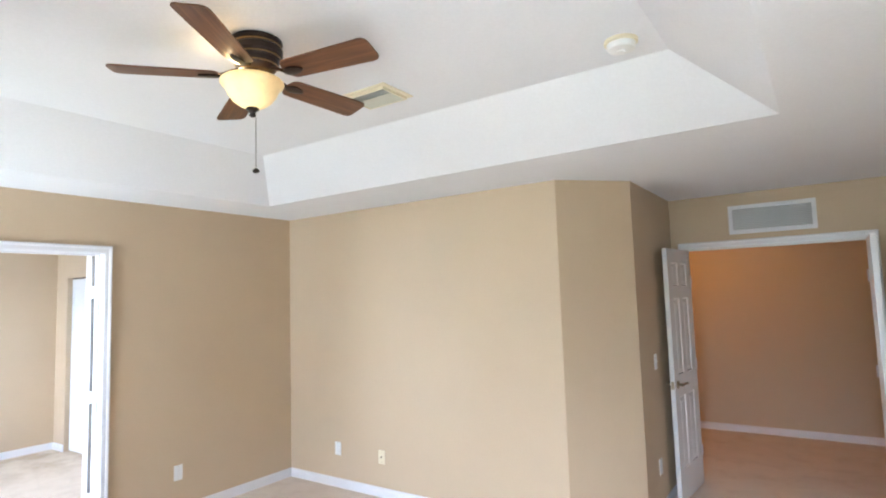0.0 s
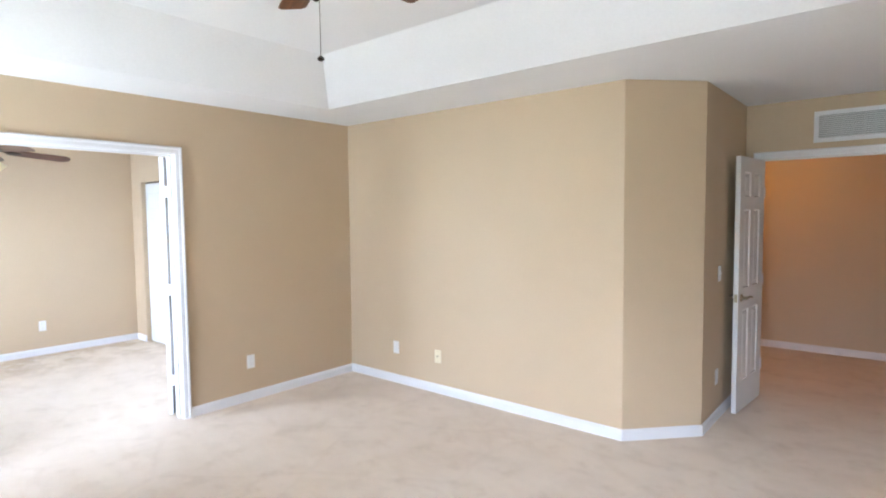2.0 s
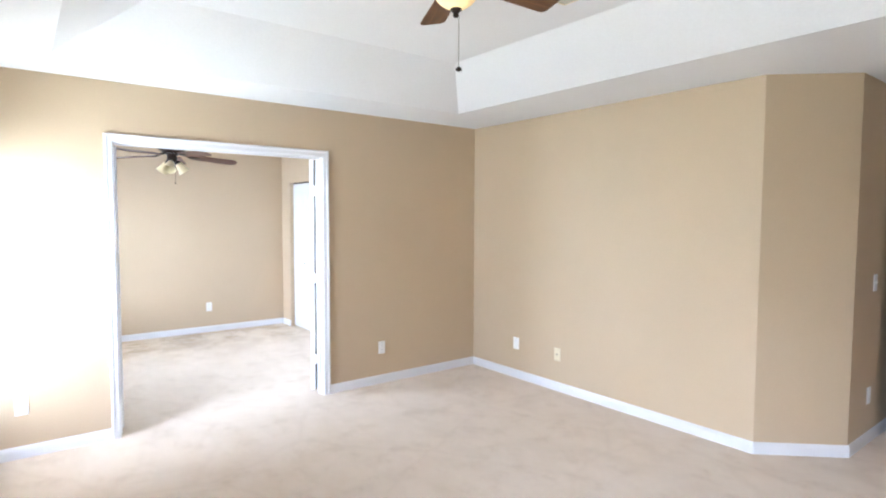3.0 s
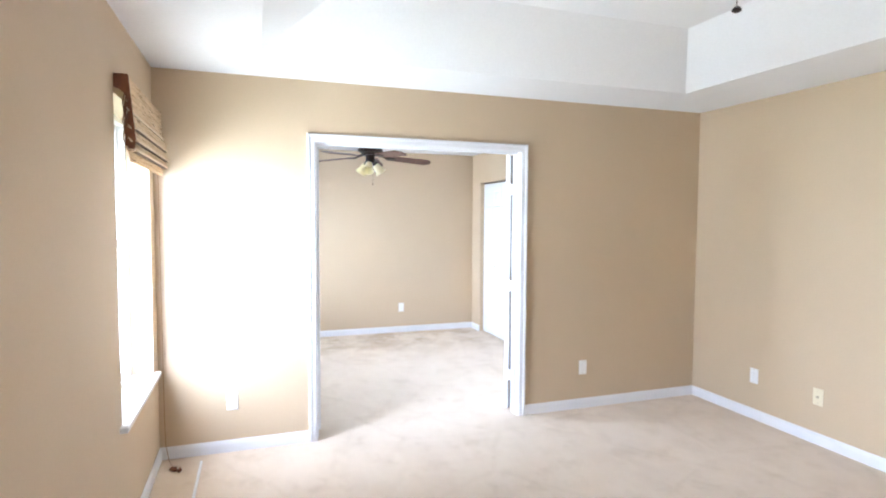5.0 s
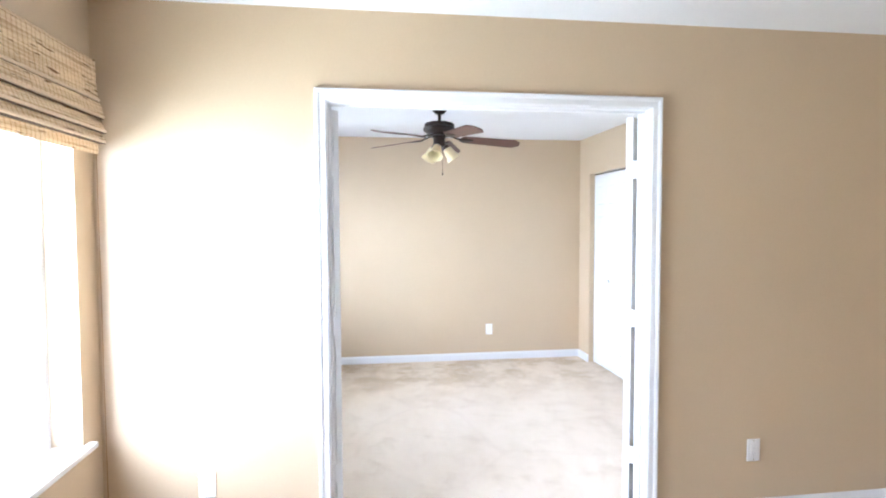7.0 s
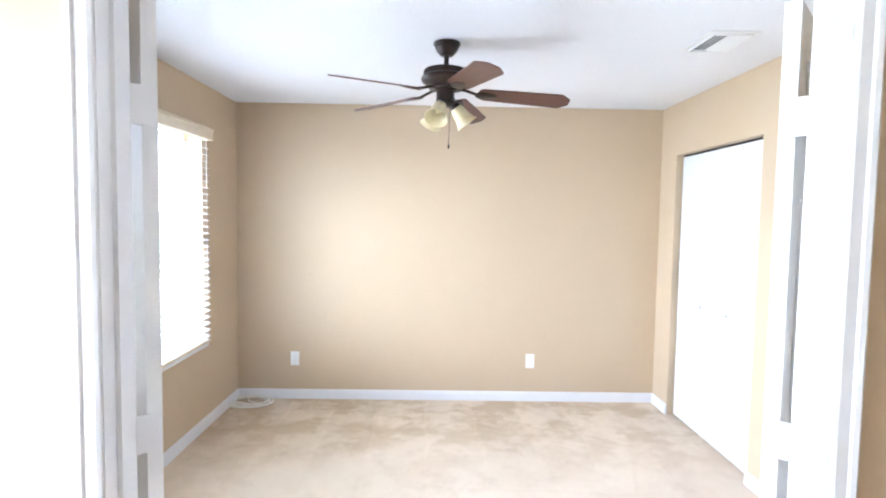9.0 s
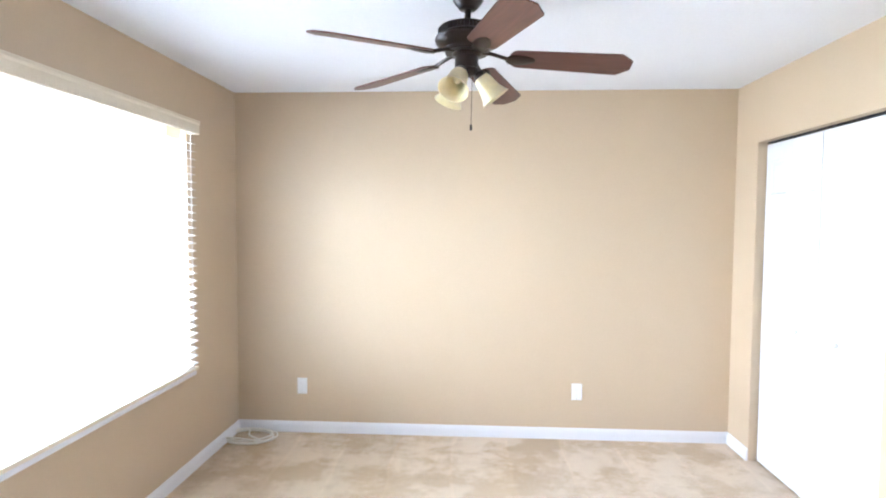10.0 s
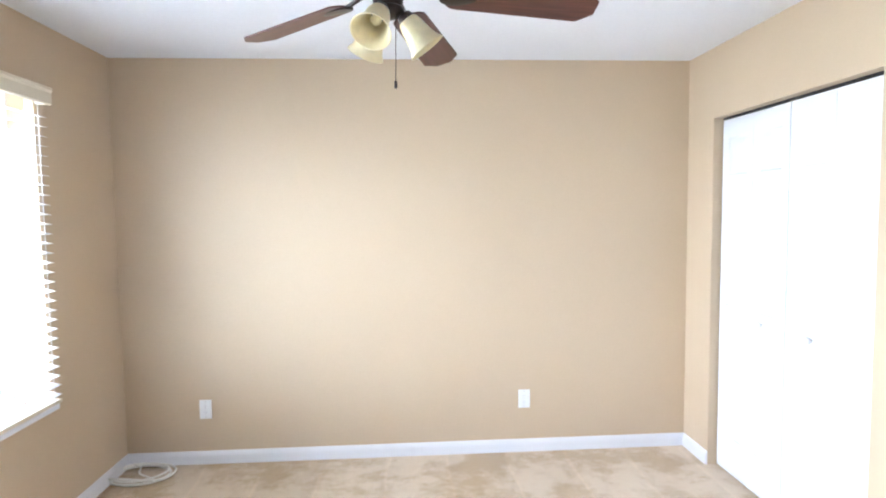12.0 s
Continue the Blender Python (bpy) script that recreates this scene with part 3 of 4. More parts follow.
def swing_door(name, w, h, t, m, label, handles=True, plate=True, away=-0.008, panels=None, plates=True):
    d = thing(name, m, label, "door", kind="structure")
    part("leaf", panel_leaf(w, h, t, panels or six_panels(w, h)), DOORPAINT, d, "white moulded six-panel leaf")
    for z in (0.28, 1.0, h - 0.27):
        hinge(d, z, t, away, plates)
    if handles:
        lever(d, w - 0.065, 0.90, 0.0, -1, -1)
        lever(d, w - 0.065, 0.90, t, 1, -1)
    if plate:
        part("latch_plate", boxed(w - 0.0005, w + 0.001, t / 2 - 0.012, t / 2 + 0.012, 0.87, 0.93), NICKEL, d, "satin nickel latch plate")
    return d


# the pair between the rooms, swung wide into the study
swing_door("door_1", 0.762, 2.035, 0.035, pose(-4.024, 0.371, 0.012, 0, 0, 90 + 133.5) @ pose(0, -0.035, 0), "white six-panel door swung wide into the study", away=0.039)
swing_door("door_2", 0.762, 2.035, 0.035, pose(-4.024, 1.884, 0.012, 0, 0, -90 - 132), "white six-panel door swung wide into the study", away=-0.004)
# the hall pair, open into the bedroom
swing_door("door_3", 0.61, 1.985, 0.035, pose(-0.549, 5.232, 0.012, 0, 0, -94.5), "white six-panel hall door standing open along the wall", away=0.041, plates=False)
swing_door("door_4", 0.61, 1.985, 0.035, pose(0.777, 5.232, 0.012, 0, 0, -91) @ pose(0, -0.035, 0), "white six-panel hall door standing open", handles=False, away=-0.006, plates=False)
# the closed door of the study, deep in its reveal
swing_door("door_5", 0.78, 2.03, 0.035, pose(-5.51, Y_CLOSET + 0.08, 0.012), "white six-panel door closed in a drywall reveal", away=0.041, plates=False)


def bifold(m):
    """Closet doors of four hinged leaves under a track."""
    d = thing("closet_doors", m, "white moulded bifold closet doors, closed, in a drywall opening", "closet door")
    w = 0.275
    for k in range(4):
        x = 0.008 + k * (w + 0.002) + (0.004 if k > 1 else 0)
        p = [(0.05, w - 0.05, 0.20, 0.80), (0.05, w - 0.05, 0.95, 1.58), (0.05, w - 0.05, 1.68, 1.89)]
        leaf = part("leaf", panel_leaf(w, 1.990, 0.03, p, 0.55), DOORPAINT, d, "white moulded bifold leaf", m=pose(x, 0, 0.012))
        if k in (1, 2):
            part("knob", turned([(0, 0), (0.008, 0), (0.008, 0.008), (0.016, 0.016), (0.017, 0.022), (0.012, 0.028), (0, 0.03)], 20, pose(w * (0.62 if k == 2 else 0.38), 0, 0.90, 90, 0, 0)), PLASTIC, leaf, "small white round knob", True)
    part("track", boxed(0.0, 1.12, 0.004, 0.026, 2.010, 2.019), SLOT, d, "dark metal top track")
    for x in (0.02, 0.545, 0.575, 1.09):
        part("pivot", turned([(0, 2.001), (0.006, 2.001), (0.006, 2.011), (0, 2.011)], 10, pose(x, 0.015, 0)), NICKEL, d)
    return d


bifold(pose(-6.973, Y_CLOSET + 0.05, 0))

# ---------------------------------------------------------------- ceiling fans


def blade_mesh(r0, r1, w0, w1, corner, rounded):
    """A fan blade along x, its width growing from w0 to w1, with cut or rounded tip corners."""
    if rounded:
        tip = [(r1 - corner + corner * math.sin(a), w1 / 2 - corner + corner * math.cos(a)) for a in np.linspace(0, math.pi / 2, 5)]
    else:
        tip = [(r1 - corner * 1.25, w1 / 2), (r1 - corner * 1.1, w1 / 2 - 0.002), (r1 - 0.002, w1 / 2 - corner), (r1, w1 / 2 - corner - 0.004)]
    root = [(r0 + 0.035 * (1 - math.cos(a)), w0 / 2 * math.sin(a)) for a in np.linspace(0.25, math.pi / 2, 5)]
    half = root + tip
    outline = half + [(x, -y) for x, y in half[::-1]]
    bm = prism(outline, -0.003, 0.003)
    bmesh.ops.bevel(bm, geom=[e for e in bm.edges if abs(e.verts[0].co.z - e.verts[1].co.z) < 1e-6], offset=0.0012, segments=1, affect="EDGES")
    return bm


def blade_iron(parent, angle, z_hub, z_blade, r_hub, r_blade, pitch, size):
    bm = bmesh.new()
    ca, sa = math.cos(radians(angle)), math.sin(radians(angle))
    pts = []
    for s in np.linspace(0, 1, 9):
        r = r_hub + (r_blade + 0.03 - r_hub) * s
        pts.append((r * ca, r * sa, z_hub + (z_blade - z_hub - 0.006) * (3 * s * s - 2 * s ** 3)))
    tube(bm, pts, 0.0075, 8)
    m = pose(0, 0, z_blade, 0, 0, angle) @ pose(0, 0, 0, pitch, 0, 0)
    plate = []
    for k in range(20):
        a = 2 * math.pi * k / 20
        plate.append((r_blade + 0.045 + size * 0.058 * math.cos(a), size * 0.027 * math.sin(a) * (1.15 - 0.3 * math.cos(a))))
    low = [bm.verts.new(m @ Vector((x, y, -0.010))) for x, y in plate]
    up = [bm.verts.new(m @ Vector((x, y, -0.0035))) for x, y in plate]
    dish = [bm.verts.new(m @ Vector((r_blade + 0.045 + (x - r_blade - 0.045) * 0.6, y * 0.55, -0.013))) for x, y in plate]
    bm.faces.new(up)
    bm.faces.new(dish[::-1])
    for k in range(20):
        j = (k + 1) % 20
        bm.faces.new((low[k], low[j], up[j], up[k]))
        bm.faces.new((dish[k], dish[j], low[j], low[k]))
    return part("blade_iron", bm, BRONZE, parent, "", True)


def blades(parent, first, z_hub, z_blade, r_hub, r0, r1, w0, w1, corner, rounded, material, pitch, droop=0.0, lean=(0, 0)):
    for k in range(5):
        a = first + 72 * k
        blade_iron(parent, a, z_hub, z_blade, r_hub, r0, pitch, 0.75 if rounded else 1.0)
        ob = part("blade", blade_mesh(r0, r1, w0, w1, corner, rounded), material, parent, "dark stained wooden blade")
        ob.matrix_basis = pose(0, 0, z_blade, lean[0], lean[1], 0) @ pose(0, 0, 0, 0, 0, a) @ pose(r0, 0, 0, 0, droop, 0) @ pose(-r0, 0, 0, pitch, 0, 0)


def pull_chain(parent, x, y, z0, z1, fob):
    bm = bmesh.new()
    tube(bm, [(x, y, z0), (x, y, z1 + 0.01)], 0.0011, 6)
    n = int((z0 - z1) / 0.012)
    for k in range(n):
        bmesh.ops.create_icosphere(bm, subdivisions=1, radius=0.0021, matrix=Matrix.Translation((x, y, z0 - k * 0.012)))
    chain = part("pull_chain", bm, BRONZE, parent, "thin beaded metal pull chain")
    part("fob", turned(fob, 16, pose(x, y, z1)), BRONZE, chain, "", True)


def hugger_fan(m):
    f = thing("ceiling_fan", m, "bronze flush ceiling fan with five walnut blades and lit bowl", "ceiling fan")
    part("motor_housing", turned([(0, -0.001), (0.100, -0.001), (0.102, -0.012), (0.096, -0.02), (0.096, -0.032), (0.103, -0.038), (0.103, -0.062), (0.094, -0.07), (0.094, -0.078),
                                  (0.088, -0.085), (0.088, -0.1), (0.078, -0.112), (0.070, -0.128), (0.055, -0.138), (0, -0.138)], 48), BRONZE, f, "dark oiled bronze motor housing", True)
    for z, q in ((-0.026, 0.0975), (-0.074, 0.0955), (-0.106, 0.085)):
        part("band", turned([(q - 0.004, z - 0.003), (q, z - 0.003), (q + 0.0005, z), (q, z + 0.003), (q - 0.004, z + 0.003), (q - 0.004, z - 0.003)], 48), BRASS, f, "worn brass highlight band", True)
    kit = pose(-0.015, -0.010, 0)  # the bowl hangs a little off centre
    part("fitter", turned([(0, -0.1385), (0.045, -0.1385), (0.045, -0.165), (0.055, -0.17), (0.055, -0.176), (0, -0.176)], 32, kit), BRONZE, f, "", True)
    outer = [(0.121, -0.169), (0.125, -0.172), (0.126, -0.178), (0.121, -0.186), (0.111, -0.193), (0.104, -0.206), (0.093, -0.230), (0.076, -0.252), (0.053, -0.269), (0.031, -0.279), (0.012, -0.283)]
    inner = [(q - 0.005, z + 0.004) for q, z in outer[::-1]]
    part("bowl", turned(outer + inner + outer[:1], 56, kit), ALABASTER, f, "lit amber alabaster glass bowl", True)
    part("finial", turned([(0, -0.274), (0.024, -0.278), (0.026, -0.287), (0.015, -0.294), (0.011, -0.303), (0.014, -0.309), (0.009, -0.316), (0, -0.319)], 24, kit), BRONZE, f, "", True)
    blades(f, 12.5, -0.125, -0.150, 0.065, 0.135, 0.538, 0.115, 0.135, 0.03, True, WALNUT, -11, 0.0, (-1.2, -1.7))
    pull_chain(f, -0.003, -0.003, -0.312, -0.538, [(0, 0.012), (0.006, 0.01), (0.014, 0.002), (0.014, -0.004), (0.006, -0.009), (0, -0.01)])
    bulb = new("fan_bulb", bpy.data.lights.new("fan_bulb", "POINT"))
    bulb.data.energy, bulb.data.color, bulb.data.shadow_soft_size = 0.3, (1, 0.72, 0.34), 0.03
    bulb.matrix_world = m @ pose(-0.1, -0.055, -0.165)
    return f


hugger_fan(pose(-1.372, 1.354, TZ))


def bell_shade(parent, azimuth, tilt):
    """An arm, a socket cup and a frosted bell shade that leans outward."""
    m = pose(0, 0, -0.290, 0, 0, azimuth) @ pose(0.03, 0, 0, 0, 180 - tilt, 0)
    arm = part("lamp_arm", turned([(0, 0), (0.011, 0), (0.011, 0.02), (0.022, 0.028), (0.0255, 0.04), (0.0255, 0.056), (0, 0.056)], 24, m), BRONZE, parent, "", True)
    outer = [(0.027, 0.045), (0.031, 0.050), (0.036, 0.066), (0.039, 0.088), (0.044, 0.112), (0.050, 0.130), (0.060, 0.146)]
    inner = [(r - 0.003, z) for r, z in outer[::-1]]
    part("shade", turned(outer + inner + outer[:1], 36, m), SCAVO, arm, "cream frosted glass bell shade", True)
    part("bulb", turned([(0, 0.056), (0.012, 0.059), (0.013, 0.072), (0.016, 0.08), (0.016, 0.09), (0.01, 0.1), (0, 0.104)], 20, m), SCAVO, arm, "cream unlit bulb", True)


def rod_fan(m):
    K = 0.88
    f = thing("ceiling_fan", m, "bronze ceiling fan with five mahogany blades and three cream shades", "ceiling fan")
    part("canopy", turned([(q, z * K) for q, z in [(0, 0.002), (0.068, 0.002), (0.070, -0.010), (0.066, -0.018), (0.061, -0.022), (0.060, -0.034), (0.052, -0.050), (0.042, -0.062), (0.037, -0.070), (0.030, -0.076), (0, -0.077)]], 40), BRONZE, f, "", True)
    part("downrod", turned([(q, z * K) for q, z in [(0, -0.068), (0.0125, -0.068), (0.0125, -0.137), (0.02, -0.14), (0.022, -0.15), (0, -0.15)]], 20), BRONZE, f, "", True)
    part("motor_housing", turned([(q, z * K) for q, z in [(0, -0.146), (0.045, -0.146), (0.085, -0.150), (0.108, -0.158), (0.112, -0.165), (0.112, -0.192), (0.122, -0.198), (0.127, -0.212), (0.122, -0.228),
                                  (0.105, -0.240), (0.09, -0.250), (0.085, -0.268), (0, -0.268)]], 56), BRONZE, f, "dark bronze fluted motor housing", True)
    flute = bmesh.new()
    for k in range(56):
        a = 2 * math.pi * k / 56
        mm = pose(0.1125 * math.cos(a), 0.1125 * math.sin(a), -0.179 * K, 0, 0, math.degrees(a))
        bmesh.ops.create_cube(flute, size=1, matrix=mm @ Matrix.Diagonal((0.006, 0.0055, 0.022, 1)))
    part("fluting", flute, BRONZE, f, "")
    part("switch_housing", turned([(q, z * K) for q, z in [(0, -0.269), (0.058, -0.269), (0.058, -0.278), (0.046, -0.286), (0.046, -0.335), (0.05, -0.340), (0.05, -0.350), (0.03, -0.365), (0.012, -0.372), (0, -0.374)]], 32), BRONZE, f, "", True)
    for az in (98, -22, 218):
        bell_shade(f, az, 38)
    blades(f, 17, -0.232, -0.255, 0.06, 0.165, 0.635, 0.115, 0.142, 0.04, False, MAHOGANY, -14, 3.2)
    pull_chain(f, 0.03, 0.024, -0.32, -0.531, [(0, 0.014), (0.0045, 0.012), (0.005, -0.006), (0.003, -0.01), (0, -0.01)])
    return f


rod_fan(pose(-5.62, 1.092, HS, -1.0, -1.4, 0))

# ---------------------------------------------------------------- woven shade at window 1


def woven_shade():
    x0, x1 = -3.785, -2.845
    s = thing("woven_shade", pose(x0, Y_WIN, 1.795), "woven tan reed roman shade, half raised, with brown edges", "window shade")
    w = x1 - x0
    part("headrail", boxed(0.0, w, 0.004, 0.045, 0.345, 0.385, 0.004), EDGE, s, "brown wooden headrail")

    def sheet(name, prof, material, u0, u1, t=0.004, label=""):
        bm = bmesh.new()
        n = 24 if u1 - u0 > 0.1 else 1
        rows = []
        for d in (0, t):
            rows.append([[bm.verts.new((u0 + (u1 - u0) * k / n, y - d + 0.002 * math.sin(9 * k + z * 40) * (n > 1), z)) for k in range(n + 1)] for y, z in prof])
        for r in rows:
            for a, c in zip(r, r[1:]):
                for k in range(n):
                    bm.faces.new((a[k], a[k + 1], c[k + 1], c[k]))
        f, b = rows
        for k in range(n):
            bm.faces.new((f[0][k], f[0][k + 1], b[0][k + 1], b[0][k]))
            bm.faces.new((f[-1][k], f[-1][k + 1], b[-1][k + 1], b[-1][k]))
        for j in range(len(prof) - 1):
            for k in (0, n):
                bm.faces.new((f[j][k], f[j + 1][k], b[j + 1][k], b[j][k]))
        return part(name, bm, material, s, label)

    profiles = [
        ("valance", [(0.050, 0.388), (0.062, 0.375), (0.066, 0.30), (0.070, 0.235), (0.073, 0.215)]),
        ("fold", [(0.056, 0.24), (0.080, 0.20), (0.088, 0.165), (0.086, 0.148), (0.070, 0.146), (0.055, 0.16)]),
        ("fold", [(0.058, 0.165), (0.082, 0.135), (0.094, 0.105), (0.092, 0.090), (0.074, 0.088), (0.055, 0.105)]),
        ("fold", [(0.058, 0.110), (0.080, 0.085), (0.090, 0.060), (0.088, 0.048), (0.070, 0.046), (0.052, 0.06)]),
        ("fold", [(0.050, 0.07), (0.062, 0.045), (0.066, 0.015), (0.064, 0.0)]),
    ]
    for k, (name, prof) in enumerate(profiles):
        sheet(name, prof, REED, 0.0, w + (0.018 if k == len(profiles) - 1 else 0))
    # added flap, mostly out of view, keeps window light from leaking past this end
    part("light_stop", boxed(0.001, 0.005, 0.003, 0.056, 0.02, 0.345), REED, s, "added reed flap that stops light behind the shade's end")
    # pale strip paints the light that comes through each fold's lip
    for z, y in ((0.214, 0.0735), (0.146, 0.089), (0.088, 0.095), (0.046, 0.091)):
        part("lit_lip", boxed(0.0, w - 0.01, y - 0.004, y + 0.006, z + 0.001, z + 0.011, 0.003), LIT_LIP, s, "pale reed strip coloured as a fold's lit lip")
        # dark strip paints the shadow gap below the fold, like a seam line
        part("seam_shade", boxed(0.0, w - 0.01, y - 0.022, y + 0.001, z - 0.003, z - 0.0005), SEAM_SHADE, s, "dark seam line coloured as the shade under a fold")
    sheet("edge_binding", [(0.062, 0.384), (0.072, 0.25), (0.080, 0.17), (0.086, 0.10), (0.082, 0.062)], EDGE, w - 0.006, w + 0.002, 0.012, "brown fabric edge binding")
    bunch = prism([(0.040, 0.060), (0.078, 0.058), (0.082, 0.12), (0.070, 0.285), (0.052, 0.275), (0.056, 0.20), (0.044, 0.13)], w - 0.010, w - 0.005)
    for v in bunch.verts:
        v.co = (v.co.z, v.co.x, v.co.y)
    part("gathered_edge", bunch, EDGE, s, "brown gathered edge of the folds")
    for k in range(7):
        y0 = 0.046 + 0.004 * (k % 3)
        part("lift_ring_cord", tube(bmesh.new(), [(w - 0.02, y0, 0.33 - 0.02 * k), (w - 0.005, y0 - 0.012, 0.25 - 0.025 * k), (w - 0.03, y0 + 0.004, 0.20 - 0.022 * k)], 0.0022, 6), EDGE, s)
    # the side return of the valance at each end
    for u in (-0.004, w):
        bm = prism([(0.004, 0.386), (0.060, 0.386), (0.066, 0.285), (0.056, 0.262), (0.046, 0.300), (0.026, 0.318), (0.004, 0.325)], u, u + 0.004)
        for v in bm.verts:
            v.co = (v.co.z, v.co.x, v.co.y)
        part("side_return", bm, EDGE, s, "brown woven side return")
    # lift cord that hangs in the corner and its bunch of loops
    pts = [(-0.057, 0.03, 0.33), (-0.061, 0.03, 0.0), (-0.059, 0.032, -0.7), (-0.055, 0.035, -1.5), (-0.05, 0.04, -1.68), (-0.02, 0.06, -1.775), (0.05, 0.09, -1.794), (0.09, 0.10, -1.796)]
    part("lift_cord", tube(bmesh.new(), pts, 0.0022, 6), CORD, s, "thin brown lift cord")
    loops = bmesh.new()
    tube(loops, [(0.09 + 0.035 * math.cos(a) + 0.012 * math.sin(3 * a), 0.12 + 0.02 * math.sin(a) + 0.01 * math.cos(2 * a), -1.793 + 0.004 * math.sin(5 * a)) for a in np.linspace(0, 12.5, 60)], 0.002, 6)
    part("cord_tangle", loops, CORD, s, "tangle of brown cord on the carpet")
    for x, y, a in ((0.075, 0.115, 20), (0.115, 0.125, -25), (0.098, 0.14, 80)):
        part("tassel", turned([(0, 0), (0.005, 0.002), (0.011, 0.018), (0.010, 0.034), (0.004, 0.042), (0, 0.043)], 14, pose(x, y, -1.788, 90, 0, a)), EDGE, s, "dark brown wooden cord tassel", True)
    return s


woven_shade()

# a white blind wand that lies on the carpet below window 1
wand = thing("blind_wand", pose(-3.51, -0.378, 0.0), "white plastic wand lying on the carpet", "wand")
part("rod", tube(bmesh.new(), [(-0.23, 0, 0.011), (0.25, -0.004, 0.011)], 0.0085, 8), PLASTIC, wand, "", True)

# ---------------------------------------------------------------- horizontal blind at window 2


def horizontal_blind():
    x0, x1 = -6.582, -4.74
    b = thing("horizontal_blind", pose(x0, Y_WIN2, 0.62), "cream faux-wood horizontal blind, lowered, slats open", "blind")
    w, top = x1 - x0, 1.476
    part("headrail", boxed(0.01, w - 0.01, 0.006, 0.055, top - 0.055, top - 0.005, 0.003), CREAM, b)
    val = bmesh.new()
    prof = [(0.064, top - 0.075), (0.072, top - 0.070), (0.072, top - 0.02), (0.078, top - 0.01), (0.078, top + 0.004), (0.060, top + 0.004), (0.060, top - 0.075)]
    ends = [[val.verts.new((x, y, z)) for y, z in prof] for x in (-0.026, w + 0.012)]
    for k in range(len(prof)):
        j = (k + 1) % len(prof)
        val.faces.new((ends[0][k], ends[0][j], ends[1][j], ends[1][k]))
    val.faces.new(ends[0])
    val.faces.new(ends[1])
    part("valance", val, CREAM, b, "cream moulded valance")
    for x in (-0.026, w):
        part("valance_return", boxed(x, x + 0.012, 0.002, 0.060, top - 0.072, top + 0.002), CREAM, b)
    n = 30
    step = (top - 0.10 - 0.04) / n
    mesh = None
    for k in range(n):
        m = pose(0, 0.034, 0.055 + k * step, -11, 0, 0)
        if mesh is None:
            ob = part("slat", boxed(0, w, -0.025, 0.025, -0.0014, 0.0014, 0.0006), PLASTIC, b, m=m)
            mesh = ob.data
        else:
            ob = new("slat", mesh)
            ob.parent = b
            ob.matrix_basis = m
    part("bottom_rail", boxed(0, w, 0.008, 0.060, 0.012, 0.03, 0.004), CREAM, b)
    for x in (0.06, w * 0.36, w * 0.64, w - 0.06):
        for y in (0.007, 0.061):
            part("ladder_cord", tube(bmesh.new(), [(x, y, 0.02), (x, y, top - 0.06)], 0.0013, 5), PLASTIC, b)
    return b


horizontal_blind()

# ---------------------------------------------------------------- outlets, switches, vents, detector


def wall_plate(m, kind, material, label):
    """A cover plate in the local xz plane, its face towards -y."""
    name = {"duplex": "outlet", "jack": "cable_outlet", "toggle": "light_switch"}[kind]
    p = thing(name, m, label, "light switch" if kind == "toggle" else "outlet")
    part("cover_plate", boxed(-0.036, 0.036, -0.007, -0.0005, -0.058, 0.058, 0.003), material, p)
    if kind == "duplex":
        r = part("receptacle", boxed(-0.0168, 0.0168, -0.0092, -0.0065, -0.0335, 0.0335, 0.0012), material, p)
        for z in (-0.0195, 0.0195):
            for x in (-0.006, 0.006):
                part("slot", boxed(x - 0.0008, x + 0.0008, -0.0095, -0.0089, z - 0.002, z + 0.006), DUCT, r)
            part("slot", turned([(0, 0), (0.0022, 0), (0.0022, 0.0005), (0, 0.0005)], 10, pose(0, -0.0091, z - 0.008, 90, 0, 0)), DUCT, r)
        screws = (-0.048, 0.048)
    elif kind == "jack":
        part("jack", turned([(0, 0), (0.008, 0), (0.008, 0.003), (0.005, 0.003), (0.005, 0.012), (0, 0.012)], 14, pose(0, -0.0065, 0.0, 90, 0, 0)), NICKEL, p, "threaded metal jack")
        screws = (-0.042, 0.042)
    else:
        part("toggle", boxed(-0.005, 0.005, -0.017, -0.006, -0.004, 0.012, 0.0015), material, p)
        screws = (-0.03, 0.03)
    for z in screws:
        part("screw", turned([(0, 0), (0.003, 0), (0.0024, 0.001), (0, 0.001)], 10, pose(0, -0.0066, z, 90, 0, 0)), NICKEL, p)
    return p


WHITE_OUT = "white duplex power outlet low on the tan wall"
facing_east, facing_south = 90, 0
for x, y, a in ((X_DOOR, -0.195, facing_east), (X_DOOR, 2.485, facing_east), (X_BACK, -0.10, facing_east), (X_BACK, 1.845, facing_east), (-3.245, Y_NORTH, facing_south), (X_WING, 4.425, facing_east)):
    tagged(wall_plate(pose(x, y, 0.337, 0, 0, a), "duplex", PLASTIC, WHITE_OUT), group="power outlets")
wall_plate(pose(-2.73, Y_NORTH, 0.33), "jack", IVORY, "ivory cable outlet low on the tan wall")
wall_plate(pose(X_WING, 4.455, 1.115, 0, 0, 90), "toggle", PLASTIC, "white toggle light switch beside the hall door")


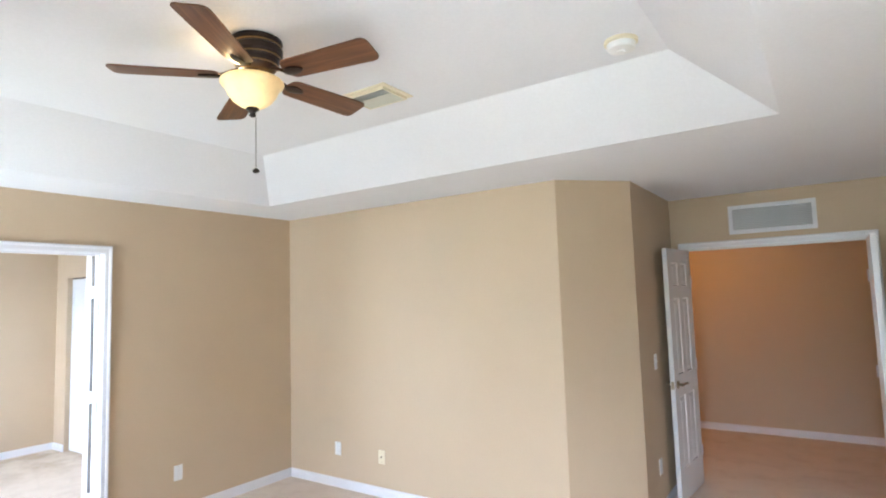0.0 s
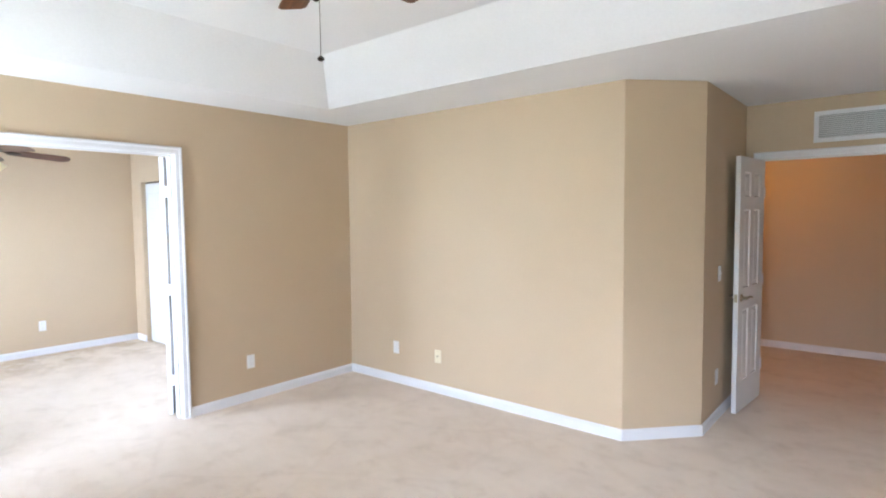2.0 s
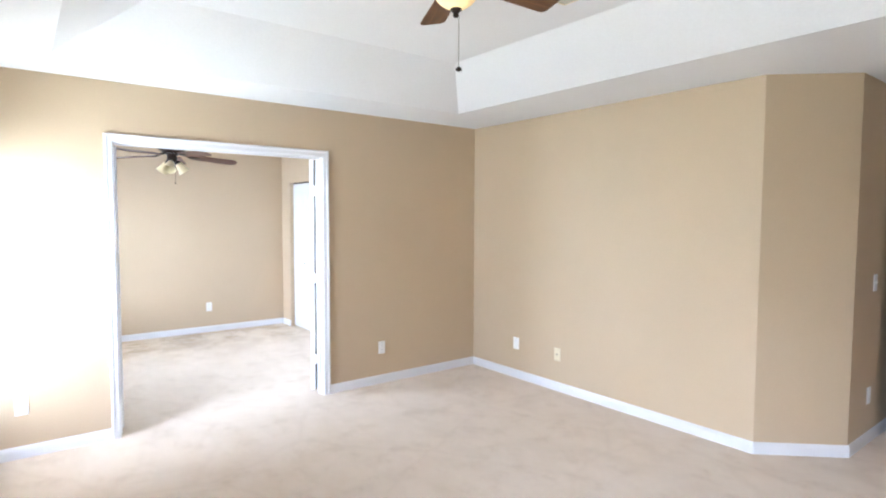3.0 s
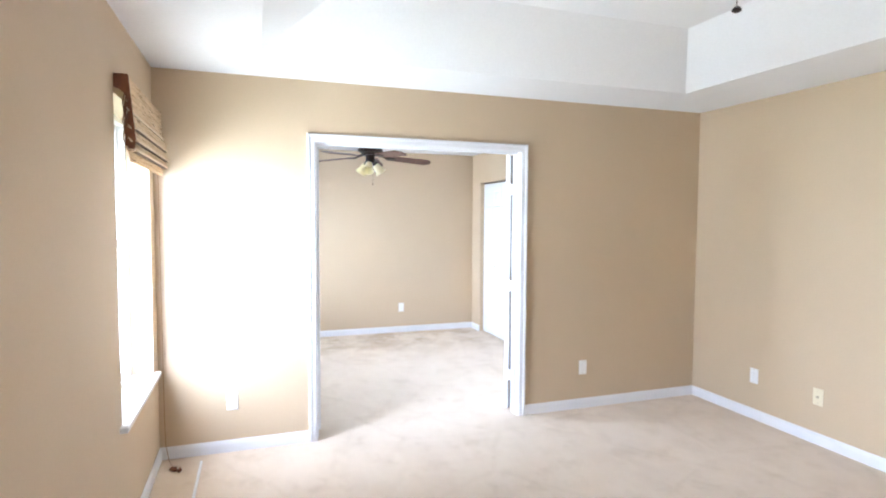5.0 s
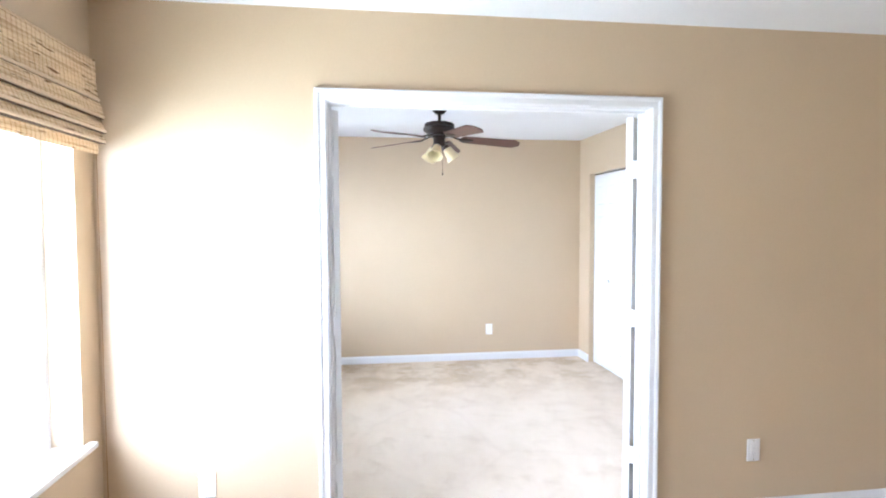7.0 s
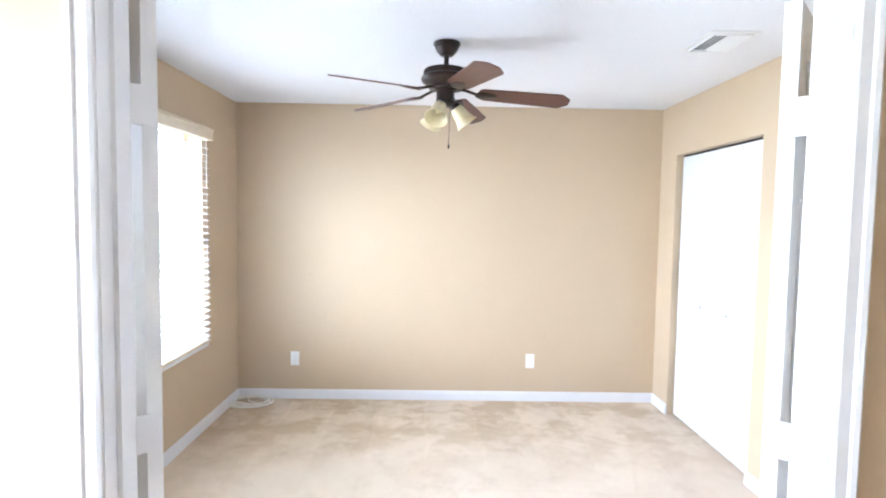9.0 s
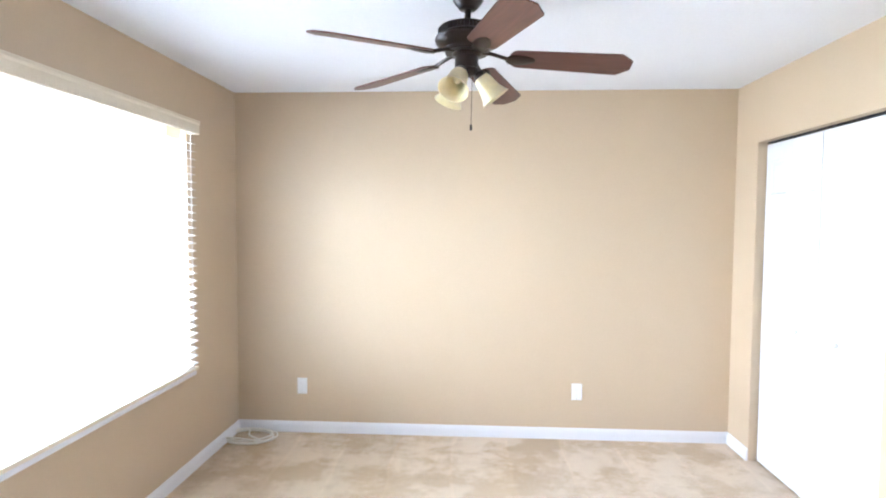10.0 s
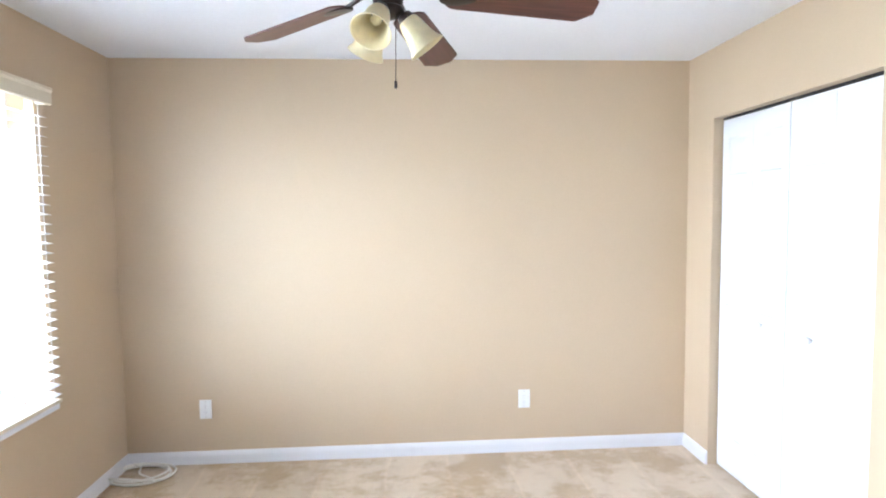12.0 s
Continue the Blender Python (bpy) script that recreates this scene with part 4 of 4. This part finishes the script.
def return_grille():
    x0, x1, z0, z1 = -0.18, 0.45, 2.115, 2.358
    g = thing("return_air_grille", pose((x0 + x1) / 2, Y_HALL, z0), "white louvred return air grille above the hall doors", "air vent")
    w, h = x1 - x0, z1 - z0
    part("frame", slab((-w / 2, w / 2), (0, h), [(-w / 2 + 0.032, w / 2 - 0.032, 0.032, h - 0.032)], lambda u, v, d: (u, d, v), -0.012, -0.001), TRIM, g)
    part("backing", boxed(-w / 2 + 0.03, w / 2 - 0.03, -0.0025, -0.0012, 0.03, h - 0.03), DUCT, g, "grey duct opening")
    mesh = None
    for k in range(12):
        m = pose(0, -0.006, 0.04 + k * (h - 0.08) / 11, 40, 0, 0)
        if mesh is None:
            ob = part("slat", boxed(-w / 2 + 0.031, w / 2 - 0.031, -0.0095, 0.0095, -0.0008, 0.0008), PLASTIC, g, m=m)
            mesh = ob.data
        else:
            ob = new("slat", mesh)
            ob.parent = g
            ob.matrix_basis = m


return_grille()


def ceiling_register(name, m, lx, ly, drop, material, label, ways):
    """A stamped register that hangs below the ceiling, with curved blades."""
    g = thing(name, m, label, "air vent")
    frame_bm = slab((-lx / 2, lx / 2), (-ly / 2, ly / 2), [(-lx / 2 + 0.028, lx / 2 - 0.028, -ly / 2 + 0.028, ly / 2 - 0.028)], lambda u, v, d: (u, v, d), -0.006, -0.0005)
    part("frame", frame_bm, material, g)
    ring = slab((-lx / 2 + 0.024, lx / 2 - 0.024), (-ly / 2 + 0.024, ly / 2 - 0.024), [(-lx / 2 + 0.029, lx / 2 - 0.029, -ly / 2 + 0.029, ly / 2 - 0.029)], lambda u, v, d: (u, v, d), -drop, -0.006)
    part("collar", ring, material, g)
    part("backing", boxed(-lx / 2 + 0.03, lx / 2 - 0.03, -ly / 2 + 0.03, ly / 2 - 0.03, -0.004, -0.001), DUCT, g, "grey duct opening")
    blade_paint = PLASTIC if material is PLASTIC else LOUVRE
    n = 9
    for k in range(n):
        y = -ly / 2 + 0.036 + k * (ly - 0.072) / (n - 1)
        ang = 38 if (k < n // 2 or not ways) else -38
        part("slat", boxed(-lx / 2 + 0.029, lx / 2 - 0.029, -0.009, 0.009, -0.0007, 0.0007), blade_paint, g, m=pose(0, y, -drop * 0.55 - 0.002, ang, 0, 0))


ceiling_register("ceiling_register", pose(-1.405, 2.125, TZ), 0.30, 0.24, 0.022, IVORY, "cream metal air register on the tray ceiling", True)
ceiling_register("ceiling_register", pose(-5.505, 2.435, HS), 0.32, 0.24, 0.016, PLASTIC, "white metal air register on the study ceiling", True)

det = thing("smoke_detector", pose(-0.175, 2.295, TZ), "round off-white smoke detector on the tray ceiling", "smoke detector")
part("base", turned([(0, -0.0005), (0.070, -0.0005), (0.070, -0.012), (0.064, -0.016), (0, -0.016)], 40), IVORY, det, "", True)
part("cover", turned([(0, -0.0165), (0.060, -0.0165), (0.060, -0.030), (0.055, -0.040), (0.040, -0.045), (0.018, -0.046), (0.016, -0.050), (0, -0.051)], 40), PLASTIC, det, "", True)

# ---------------------------------------------------------------- coiled cable in the study corner
coil = thing("coiled_cable", pose(-7.11, -0.42, 0.0), "loosely coiled off-white cable on the carpet in the corner", "cable")
rng = random.Random(4)
for n in range(4):
    bm = bmesh.new()
    ox, oy, rr, ph, lift = rng.uniform(-0.015, 0.015), rng.uniform(-0.02, 0.02), rng.uniform(0.15, 0.185), rng.uniform(0, 6), 0.004 + 0.006 * n
    tube(bm, [(ox + rr * 0.72 * math.cos(a), oy + rr * math.sin(a), lift + 0.004 + 0.003 * math.sin(2 * a + ph) + (0.03 * max(0, math.sin(a + 1.8)) ** 3 if n == 2 else 0)) for a in np.linspace(ph, ph + 2 * math.pi * 0.985, 44)], 0.0066, 7)
    part("loop", bm, CABLE, coil, "", True)
bm = bmesh.new()
tube(bm, [(-0.10 + 0.22 * s, -0.09 + 0.20 * s + 0.02 * math.sin(9 * s), 0.036 - 0.01 * s) for s in np.linspace(0, 1, 14)], 0.0052, 7)
part("cable_end", bm, CABLE, coil, "", True)

# ---------------------------------------------------------------- hall ceiling lamp
hall_lamp = thing("hall_ceiling_lamp", pose(-0.75, 6.2, H), "lit warm dome lamp on the hall ceiling", "ceiling lamp")
part("base", turned([(0, -0.001), (0.15, -0.001), (0.15, -0.02), (0, -0.02)], 32), BRONZE, hall_lamp, "", True)
part("dome", turned([(0.14, -0.0205), (0.138, -0.05), (0.11, -0.085), (0.06, -0.105), (0, -0.11)], 32), LIT_DOME, hall_lamp, "lit frosted glass dome", True)
glow = new("hall_glow", bpy.data.lights.new("hall_glow", "POINT"))
glow.data.energy, glow.data.color, glow.data.shadow_soft_size = 1.7, (1, 0.40, 0.06), 0.1
glow.location = (-0.75, 6.2, 2.2)
